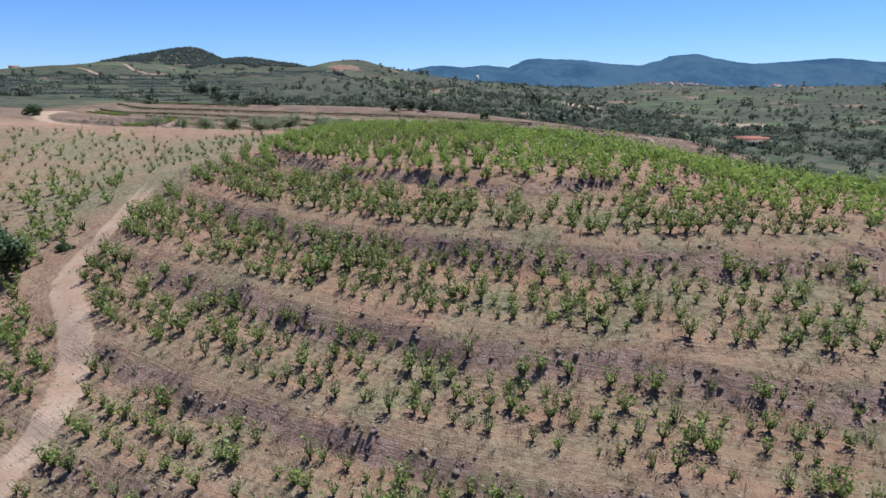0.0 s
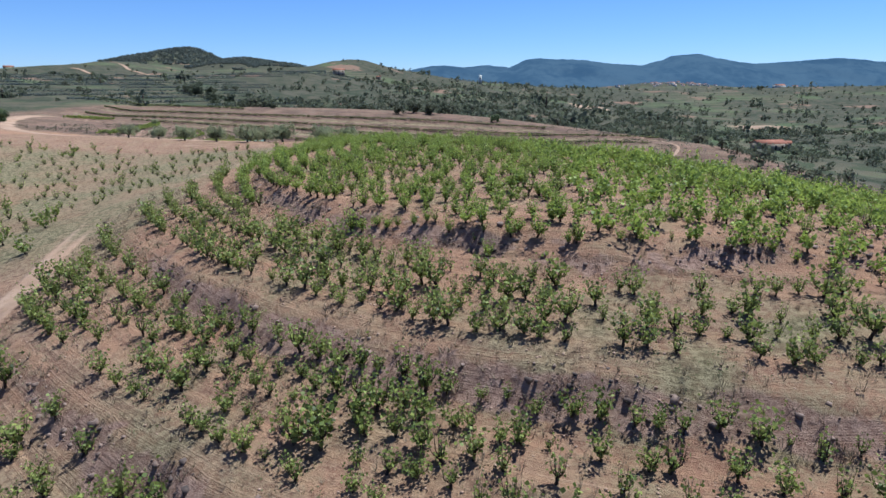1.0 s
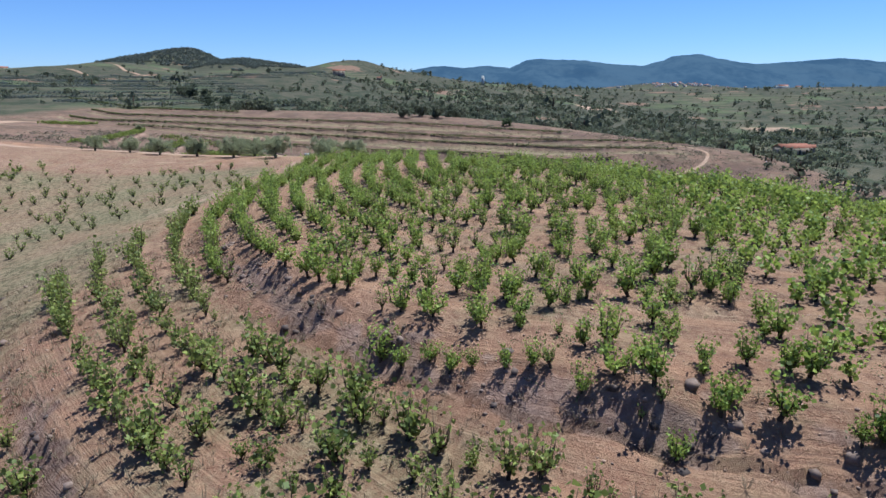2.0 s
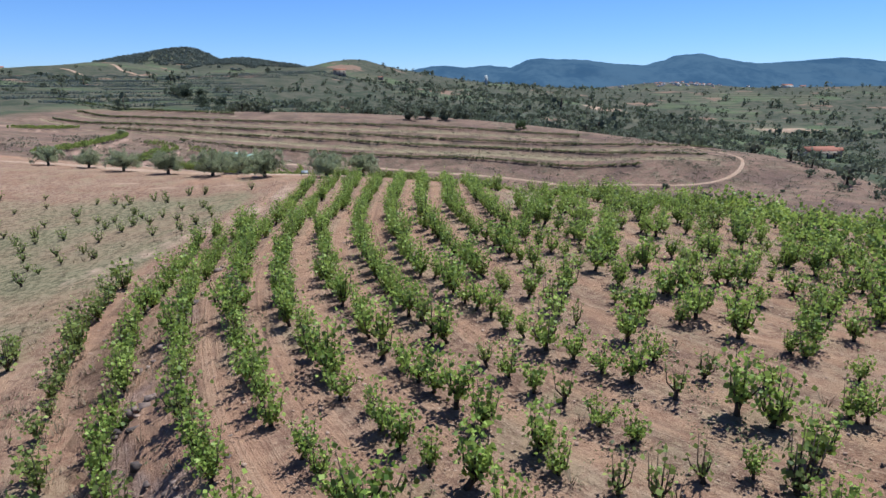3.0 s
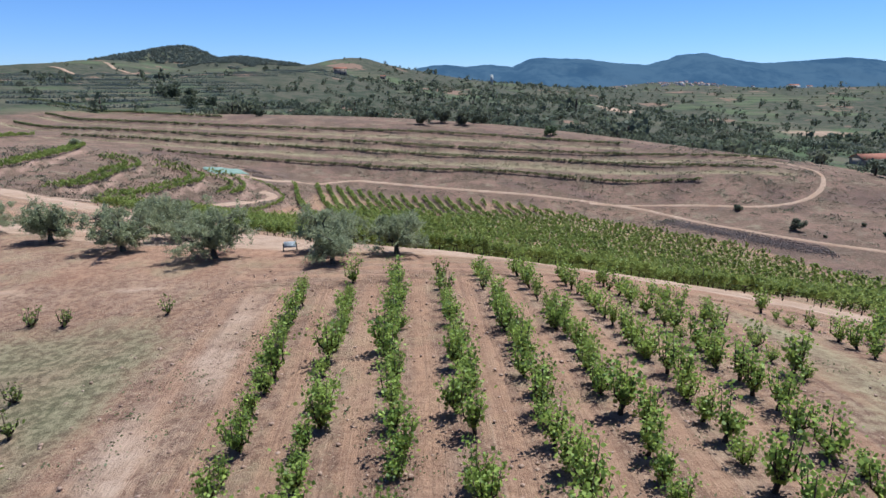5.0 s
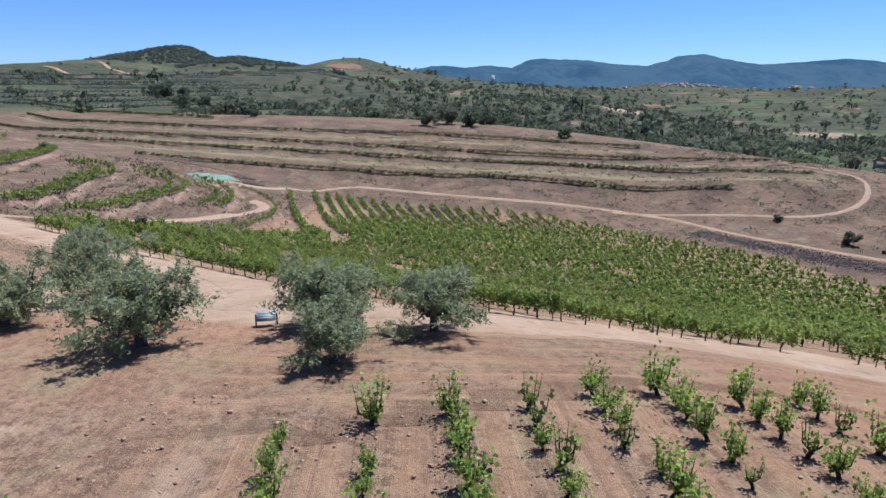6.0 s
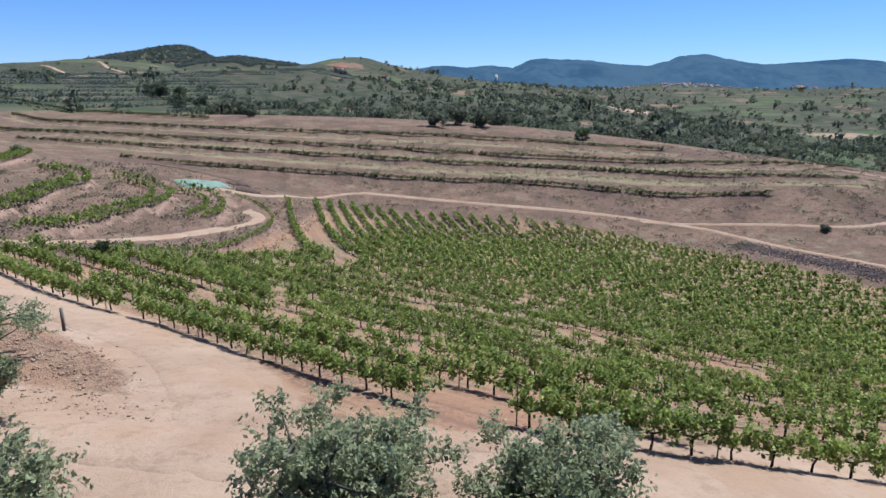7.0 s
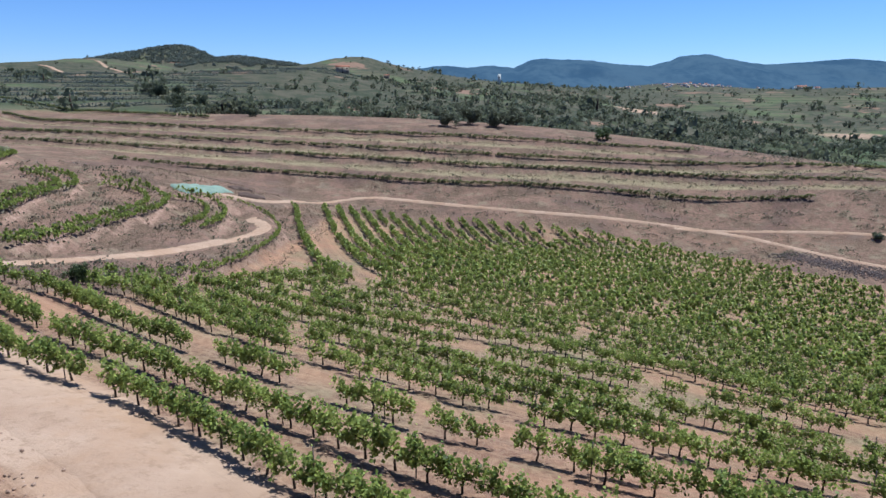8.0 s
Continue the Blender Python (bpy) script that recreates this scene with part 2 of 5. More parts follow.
# skylines: name, distance north, depth of the ridge, then east and height of its crest
RIDGES = (
    (3500, 250, ((600, 30), (760, 44), (900, 58), (1050, 73), (1200, 77), (1350, 67), (1500, 54), (1700, 44), (1900, 30))),
    (2600, 70, ((1180, 36), (1260, 42), (1320, 47), (1400, 46), (1500, 36))),
    (2250, 420, ((-1500, 50), (-1300, 90), (-1148, 128), (-1104, 140), (-1067, 152), (-1010, 161), (-955, 173), (-905, 181), (-870, 167), (-834, 151), (-800, 140), (-769, 135), (-711, 147), (-656, 138), (-600, 131), (-544, 123), (-471, 108), (-300, 70))),
    (1350, 330, ((-1250, 70), (-955, 79), (-823, 86), (-778, 93), (-724, 96), (-669, 101), (-627, 96), (-563, 84), (-499, 76), (-400, 78), (-326, 84), (-288, 90), (-261, 94), (-218, 104), (-180, 103), (-143, 93), (-89, 82), (-25, 70), (61, 60), (200, 50), (320, 46), (468, 44), (723, 50), (1100, 56))),
    (900, 260, ((-700, 52), (-400, 58), (-311, 63), (-263, 68), (-216, 69), (-182, 70), (-162, 66), (-135, 61), (-95, 54), (-54, 51), (7, 48), (41, 40), (120, 34), (220, 22))),
)


def far_land(x, y):
    z = 25 - 0.07 * np.clip(x, -420, 300) + 0.016 * np.clip(y - 500, -700, 2500)
    z = z + ripple(x, y, 70, 1) * 3.0 * smooth(y, 430, 600) + ripple(x, y, 23, 2) * 0.8
    for north, depth, crest in RIDGES:
        xs, hs = zip(*crest)
        h = np.interp(x + 5 * ripple(x, y, 60, 3), xs, hs, left=-50, right=-50) + 1.6 * ripple(x, y, 45, north * 0.01)
        lift = h - z
        fall = np.exp(-(((y - north) / depth) ** 2))
        z = z + np.maximum(lift, 0) * fall
    return z


def shoulder(x, y):
    """The hill's east shoulder, which falls away."""
    a = x + 9 + 0.45 * np.clip(y - 105, 0, 22)
    drop = np.minimum(0.4 * np.log1p(np.exp(np.clip(a / 4, -30, 30))), 5.6)
    brow = y - 147.0 + 0.45 * np.clip(x + 14, 0, 60)           # behind the headland the ground falls to the track
    behind = 0.35 * smooth(x, -22, -11) * smooth(brow, -3.0, 2.0) * (1 - smooth(y, 158, 178))
    return -drop * smooth(y, 52, 88) * (1 - smooth(y, 136, 165)) - behind


def plain_land(x, y):
    """The land without terraces or tracks."""
    x, y = np.asarray(x, float), np.asarray(y, float)
    w = smooth(y, 385, 450) + smooth(-y, 20, 60) + smooth(np.abs(x + 25), 145, 190)
    w = np.clip(w, 0, 1)
    return (near_land(x, y) + shoulder(x, y)) * (1 - w) + far_land(x, y) * w


HILL_STEPS = ((39.9, 1.6), (36.5, 1.7), (33.0, 1.5), (30.2, 1.2), (28.3, 0.7))
def step(s, level, half, sharp):
    v = (s - level) / half
    return np.where(np.abs(v) < 1, 0.55 * half * (1 - np.abs(v)) * np.tanh(v / sharp), 0.0)


def ragged(x, y):
    """How the edges of the banks wander."""
    return 0.22 * ripple(x, y, 5.0, 4) + 0.07 * ripple(x, y, 1.3, 9)


def hill_mask(x, y):
    return smooth(y, 8, 20) * (1 - smooth(y, 92, 112)) * smooth(x, -46, -17) * (1 - smooth(x, 60, 80))


def polyline_distance(x, y, line):
    """Distance to a line of points, signed: positive on its left-hand side."""
    best, side = np.full(np.shape(x), 1e9), np.zeros(np.shape(x))
    for (ax, ay), (bx, by) in zip(line[:-1], line[1:]):
        ux, uy = bx - ax, by - ay
        t = np.clip(((x - ax) * ux + (y - ay) * uy) / (ux * ux + uy * uy), 0, 1)
        ex, ey = x - ax - t * ux, y - ay - t * uy
        d = np.hypot(ex, ey)
        closer = d < best - 1e-9
        best = np.where(closer, d, best)
        side = np.where(closer, np.sign(ux * (y - ay) - uy * (x - ax)), side)
    return best * np.where(side == 0, 1, side)


def rounded(line, times=3):
    """A line of points with its corners cut smooth."""
    pts = np.array(line, float)
    for _ in range(times):
        a, b = pts[:-1] * 0.75 + pts[1:] * 0.25, pts[:-1] * 0.25 + pts[1:] * 0.75
        pts = np.vstack([pts[:1], np.stack([a, b], 1).reshape(-1, 2), pts[-1:]])
    return [tuple(p) for p in pts]


KNOLL_ROWS = (
    rounded(((-141, 250), (-141.5, 262), (-148.8, 284), (-153, 300))),
    rounded(((-101, 200), (-102.5, 208), (-104.6, 226), (-107.5, 240), (-112, 255), (-118, 268))),
    rounded(((-86, 206), (-86.1, 216), (-87.5, 224), (-88.9, 233), (-89.5, 241), (-93.4, 246), (-101, 248))),
    rounded(((-76, 206), (-75.2, 215), (-75, 225), (-74.8, 236), (-77.2, 246), (-84, 250), (-90, 249))),
    rounded(((-66, 231), (-66.2, 238.5), (-68.2, 247), (-72.5, 252.5), (-79, 253))),
    rounded(((-58, 196), (-56.1, 201), (-55.4, 218), (-56.3, 236), (-60, 249.5), (-67, 256), (-74, 256))),
)
SLOPE_ROWS = (
    rounded(((-112, 292.5), (-88, 301.5), (-60, 304.8), (-30, 302.8), (-2, 298.6), (14, 298.2), (26, 297.6), (41, 294.4), (58, 289.5))),
    rounded(((-150, 308), (-128, 312), (-107, 314), (-84.5, 316.3), (-60, 316.4), (-35, 315), (-11, 312), (13, 311), (37, 309), (63, 302), (84, 297))),
    rounded(((-200, 356), (-175, 342), (-140, 332), (-113, 328), (-79, 326.5), (-44, 324), (-18.6, 321), (6, 319), (35, 317.6), (56, 317.2), (76, 319.5), (98, 324))),
    rounded(((-205, 385), (-162, 366), (-123, 350), (-92.6, 344), (-64, 340), (-36, 338), (-9, 335.5), (9, 333.6), (26, 332.5), (44, 332.8))),
    rounded(((-259, 455), (-200, 419), (-155, 392), (-120, 374))),
)


def slope_mask(x, y):
    return smooth(y + 0.12 * np.abs(x), 283, 292) * (1 - smooth(y, 375, 400)) * (1 - smooth(x, 95, 115)) * smooth(x, -330, -250)


TRACKS = {
    "hill": (rounded(((-26, 20), (-24.6, 30), (-24.3, 35.5), (-25.7, 40.3), (-27.6, 44), (-30.6, 48.6), (-33.9, 53), (-36.3, 57.7), (-36.6, 62.2), (-36.7, 67.5), (-37.6, 72.7), (-39, 78), (-40.5, 86), (-38.5, 96), (-35.5, 104), (-32.6, 109.5), (-30.6, 113.5), (-29.6, 119), (-29.2, 125), (-29.3, 131), (-30.5, 138), (-33, 145), (-34, 149))), 1.9),
    "terrace": (rounded(((-172, 300), (-158, 255), (-142, 218), (-122, 186), (-95, 169.5), (-74.4, 163), (-64, 156.5), (-53.6, 152.4), (-44, 150.4), (-38, 149.6), (-32, 148.2), (-26, 147.8), (-20.6, 148.0), (-14.5, 149.3), (-9, 149.7), (-2, 148.9), (8, 146), (25, 139.5), (45, 130.5))), 3.6),
    "vineyard": (rounded(((-90, 196), (-70, 181), (-58, 172), (-51, 168.3), (-44, 163.9), (-38.5, 159.3), (-35.2, 154.5), (-32.5, 149))), 4.2),
    "valley": (rounded(((-84, 258), (-74, 259), (-65, 262.5), (-62.5, 275), (-60, 288), (-52.2, 295.6), (-41, 295), (-28, 292), (-15, 287.5), (-3, 284.6), (10.4, 284.6), (22.5, 284.6), (35, 280), (43.5, 270), (50, 259.5), (58, 247), (66, 240), (74, 234.5), (84, 227), (100, 213))), 3.0),
    "loop": (rounded(((20, 283.2), (36, 281.5), (51.2, 276.3), (66, 270.6), (80, 273), (92, 283), (99, 300), (94, 318), (80, 330))), 2.6),
    "knoll": (rounded(((-84, 186), (-71.3, 195.2), (-69.8, 206), (-64, 219.5), (-60.5, 237), (-61.5, 246), (-67.6, 250.5))), 2.8),
}


def land(x, y):
    """Height of the ground."""
    x, y = np.asarray(x, float), np.asarray(y, float)
    s = plain_land(x, y)
    sharp = 0.27 - 0.18 * smooth(ripple(x, y, 4.0, 11), 0.15, 0.5)             # here and there the bank has slipped and stands steep
    up = sum(step(s + ragged(x, y), lv, hw, sharp) for lv, hw in HILL_STEPS) * hill_mask(x, y)
    far = (y > 180) & (y < 470) & (x > -280) & (x < 110)
    if np.any(far):
        xf, yf = x[far], y[far]
        lift = np.zeros(len(xf))
        for line, half, high in [(l, 5.5, 1.1) for l in SLOPE_ROWS] + [(l, 4.2, 1.15) for l in KNOLL_ROWS]:
            v = (polyline_distance(xf, yf, line) + 0.3) / half
            lift += np.where(np.abs(v) < 1, high * (1 - np.abs(v)) * np.tanh(v / 0.25), 0.0)
        up = np.array(up)
        up[far] += lift
    rough = 0.05 * ripple(x, y, 0.9, 5) + 0.035 * ripple(x, y, 0.37, 6)
    return s + up + rough * (1 - smooth(y, 300, 420))


def ground_z(x, y):
    return float(land(np.array([x]), np.array([y]))[0])


# lines that the vine rows follow, on the hill and in the valley
TIER_EDGE = rounded(((40, 50), (24, 55), (10.3, 57.3), (5.1, 58.3), (-3, 61.6), (-8.6, 65), (-13.6, 69), (-20.5, 76.5), (-26, 86), (-29.3, 95), (-31, 105), (-30.6, 113), (-29, 124), (-28.2, 139)))
ROW_GUIDE = rounded(((-23.2, 145), (-22.6, 132), (-21.5, 120), (-21.0, 111), (-20.4, 103), (-18.5, 94), (-16.2, 88), (-13.7, 83), (-9.5, 77.5), (-4, 73), (2, 70.3), (10, 68), (20, 67.5), (34, 65.5), (75, 58)))
FRONT_GUIDE = rounded(((78, 105), (40, 127), (2, 149), (-24, 163.9), (-40.7, 173.9), (-49.3, 177.9), (-60, 186.5), (-80, 196)))


FIELD_EDGE = rounded(((75, 121), (45, 133.5), (25, 141.5), (10, 147), (0, 149.9), (-8, 150.9), (-14, 151.0), (-20.3, 151.0), (-25.5, 153.2), (-34.6, 158.9), (-41.4, 164.6), (-49.3, 169.5), (-53.5, 172), (-62, 176.5), (-70, 180.5)))
BOTTOM = rounded(((-63, 263), (-58.5, 271), (-50, 283), (-29.5, 283), (-16, 280.5), (-4, 277), (13, 273), (28, 264), (39, 253), (46, 245.5), (54, 234), (62, 220), (76, 196), (95, 170)))
STRIP = rounded(((-5.2, 139), (-5.1, 131), (-4.9, 121), (-5.3, 117), (-6.0, 114), (-7.2, 109)))      # bare grassy strip through the hill-top vines


def strip_gap(x, y):
    """Distance from the edge of that strip, which is widest in its middle."""
    return np.abs(polyline_distance(x, y, STRIP)) - 1.4 - 1.6 * np.exp(-(((y - 119) / 5.5) ** 2))


def inner(x, y):
    """Depth into the valley block: two straight sides with a rounded corner."""
    a = (x - 2) * 0.5 + (y - 184.9) * 0.866
    b = (x + 48.1) * 0.957 + (y - 221) * 0.29
    return -4 * np.log(np.exp(-np.clip(a, -150, 150) / 4) + np.exp(-np.clip(b, -150, 150) / 4))


def top_rows(x, y):
    """Rows on the hill top, counted from the guide; they spread a little towards the headland."""
    return polyline_distance(x, y, ROW_GUIDE) * (1 - 0.107 * smooth(y, 110, 132)) / 2.17


def front_rows(x, y):
    """Rows along the vineyard track, counted from the guide; they fan out eastward."""
    f = -polyline_distance(x, y, FRONT_GUIDE) / (3.85 * (1 + 0.025 * np.clip(x + 42, 0, 30)))
    return np.interp(f, (-7.95, -1.95, -1.1, 0, 1.2, 1.8, 2.45, 12.45), (-8, -2, -1, 0, 1, 2, 3, 13.5))


def row_phase(x, y):
    """Distance across the vine rows, for plough lines."""
    low = np.where(inner(x, y) < 0, front_rows(x, y), inner(x, y) / 3.1)
    return 2.48 * np.where(y > 147, low, top_rows(x, y)) + 1.24


# ---- building helpers ----
def mesh_of(name, verts, faces, material, slots=None, soft=False):
    """One mesh from an array of places and an array of quads (or triangles)."""
    me = bpy.data.meshes.new(name)
    verts, faces = np.asarray(verts, np.float32), np.asarray(faces, np.int32)
    n, k = faces.shape
    me.vertices.add(len(verts))
    me.vertices.foreach_set("co", verts.ravel())
    me.loops.add(n * k)
    me.loops.foreach_set("vertex_index", faces.ravel())
    me.polygons.add(n)
    me.polygons.foreach_set("loop_start", np.arange(0, n * k, k, dtype=np.int32))
    for m in material if isinstance(material, (tuple, list)) else (material,):
        me.materials.append(m)
    if slots is not None:
        me.polygons.foreach_set("material_index", np.asarray(slots, np.int32))
    if soft:
        me.polygons.foreach_set("use_smooth", np.ones(n, bool))
    me.update(calc_edges=True)
    return me


def part(name, shape, material, parent, label="", soft=False):
    """One mesh object under a thing or under a part."""
    ob = new(name, mesh_of(name, *shape, material, soft=soft))
    ob.parent = parent
    return tagged(ob, label)


def thing(name, x, y, label, category, group="", turn=0.0, size=1.0):
    ob = new(name)
    ob.empty_display_size = 0.2
    ob.matrix_basis = at_ground(x, y, turn, size)
    return tagged(ob, label, category, group)


def at_ground(x, y, turn=0.0, size=1.0, sink=0.03):
    return Matrix.LocRotScale((x * PACE, y * PACE, ground_z(x, y) * PACE - sink), Euler((0, 0, turn)), (size, size, size))


def joined(shapes):
    vs, fs, base = [], [], 0
    for v, f in shapes:
        vs.append(v), fs.append(np.asarray(f) + base)
        base += len(v)
    return np.vstack(vs), np.vstack(fs)


def tube(points, radii, sides=6):
    """A closed tapered limb of quads along points."""
    points = np.asarray(points, float)
    ring, verts, faces = np.linspace(0, 2 * np.pi, sides, endpoint=False), [], []
    for i, (p, r) in enumerate(zip(points, radii)):
        d = points[min(i + 1, len(points) - 1)] - points[max(i - 1, 0)]
        d = d / (np.linalg.norm(d) + 1e-9)
        a = np.cross(d, (0.31, 0.95, 0.1))
        a /= np.linalg.norm(a) + 1e-9
        b = np.cross(d, a)
        verts.append(p + r * (np.cos(ring)[:, None] * a + np.sin(ring)[:, None] * b))
    for i in range(len(points) - 1):
        for j in range(sides):
            k = (j + 1) % sides
            faces.append((i * sides + j, i * sides + k, (i + 1) * sides + k, (i + 1) * sides + j))
    verts = np.vstack(verts + [points[-1:]])
    top = (len(points) - 1) * sides
    for j in range(0, sides, 2):
        faces.append((top + j, top + (j + 1) % sides, top + (j + 2) % sides, len(verts) - 1))
    return verts, np.array(faces)


def leaves(rng, places, size, long=1.0, droop=0.3, facing=None):
    """Folded kite leaves at the given places; each one an island of its own."""
    n = len(places)
    d = rng.normal(size=(n, 3))
    if facing is not None:
        d += facing
    d[:, 2] -= droop
    d /= np.linalg.norm(d, axis=1)[:, None] + 1e-9
    a = np.cross(d, rng.normal(size=(n, 3)))
    a /= np.linalg.norm(a, axis=1)[:, None] + 1e-9
    nrm = np.cross(d, a)
    s = (size * rng.uniform(0.65, 1.3, n))[:, None]
    w = s * 0.5 / long
    v = np.stack([places - d * s * 0.5, places + a * w + nrm * s * 0.12, places + d * s * 0.5 - nrm * s * 0.1, places - a * w + nrm * s * 0.12], 1)
    return v.reshape(-1, 3), np.arange(4 * n).reshape(-1, 4)


def scattered(protos, places, turns, sizes):
    """Many copies of shapes (verts, faces, slot) as one array: each place takes one of the shapes in turn."""
    vs, fs, ss, base = [], [], [], 0
    for k, (pv, pf, ps) in enumerate(protos):
        pick = np.arange(k, len(places), len(protos))
        if not len(pick):
            continue
        c, s = np.cos(turns[pick])[:, None], np.sin(turns[pick])[:, None]
        z = sizes[pick][:, None]
        v = np.stack([pv[:, 0] * c - pv[:, 1] * s, pv[:, 0] * s + pv[:, 1] * c, np.broadcast_to(pv[:, 2], (len(pick), len(pv)))], -1) * z[..., None]
        v = v + places[pick][:, None]
        vs.append(v.reshape(-1, 3))
        fs.append((pf[None] + (np.arange(len(pick)) * len(pv))[:, None, None] + base).reshape(-1, pf.shape[1]))
        ss.append(np.tile(ps, len(pick)))
        base += len(pick) * len(pv)
    return np.vstack(vs), np.vstack(fs), np.concatenate(ss)


def stuff(name, protos, places, turns, sizes, materials, label, category):
    v, f, s = scattered(protos, places, turns, sizes)
    ob = new(name, mesh_of(name, v, f, materials, s))
    return tagged(ob, label, category, kind="stuff")


def on_land(xy, sink=0.03):
    xy = np.asarray(xy, float)
    return np.column_stack([xy * PACE, land(xy[:, 0], xy[:, 1]) * PACE - sink])


def rows_along(field, spacing, step_along, x0, x1, y0, y1, keep, rng, jitter=0.15, grid=0.6):
    """Places in rows that follow the level lines of a field."""
    gx, gy = np.meshgrid(np.arange(x0, x1, grid), np.arange(y0, y1, grid))
    x, y = gx.ravel(), gy.ravel()
    ok = keep(x, y)
    x, y = x[ok], y[ok]
    for _ in range(3):
        f = field(x, y)
        e = 0.3
        dx, dy = (field(x + e, y) - f) / e, (field(x, y + e) - f) / e
        g2 = dx * dx + dy * dy + 1e-4
        level = (np.round(f / spacing - 0.5) + 0.5) * spacing
        move = np.clip((level - f) / g2, -3, 3)
        x, y = x + np.clip(move * dx, -2, 2), y + np.clip(move * dy, -2, 2)
    f = field(x, y)
    level = np.round(f / spacing - 0.5).astype(int)
    near = np.abs(f / spacing - 0.5 - level) < 0.12
    ok = near & keep(x, y)
    x, y, level = x[ok], y[ok], level[ok]
    taken, out = {}, []
    for i in np.lexsort((x + y * 0.37, level)):
        cx, cy = int(x[i] // step_along), int(y[i] // step_along)
        good = True
        for a in (-1, 0, 1):
            for b in (-1, 0, 1):
                for px, py in taken.get((cx + a, cy + b), ()):
                    if (px - x[i]) ** 2 + (py - y[i]) ** 2 < step_along**2:
                        good = False
        if good:
            taken.setdefault((cx, cy), []).append((x[i], y[i]))
            out.append((x[i], y[i]))
    out = np.array(out)
    f, e = field(out[:, 0], out[:, 1]), 0.3
    dx, dy = field(out[:, 0] + e, out[:, 1]) - f, field(out[:, 0], out[:, 1] + e) - f
    way = np.arctan2(dx, -dy)                       # along the level line
    return out + rng.normal(scale=jitter, size=out.shape), way


def along(line, spacing, rng):
    pts = np.array(line)
    run = np.concatenate([[0], np.cumsum(np.hypot(*np.diff(pts, axis=0).T))])
    s = np.arange(0.3, run[-1], spacing)
    c = np.column_stack([np.interp(s, run, pts[:, 0]), np.interp(s, run, pts[:, 1])])
    d = np.gradient(c, axis=0)
    return c, np.arctan2(d[:, 1], d[:, 0])


def shifted(line, off):
    pts = np.array(line)
    d = np.gradient(pts, axis=0)
    d /= np.linalg.norm(d, axis=1)[:, None]
    return [tuple(p) for p in pts + off * np.column_stack([-d[:, 1], d[:, 0]])]


# ---- the ground ----
def clearing(x, y):
    """Bare reddish earth among the far woods."""
    return np.exp(-(((x - 165) / 26) ** 2 + ((y - 790) / 70) ** 2) ** 2) + 0.8 * np.exp(-(((x - 330) / 45) ** 2 + ((y - 700) / 40) ** 2) ** 2)


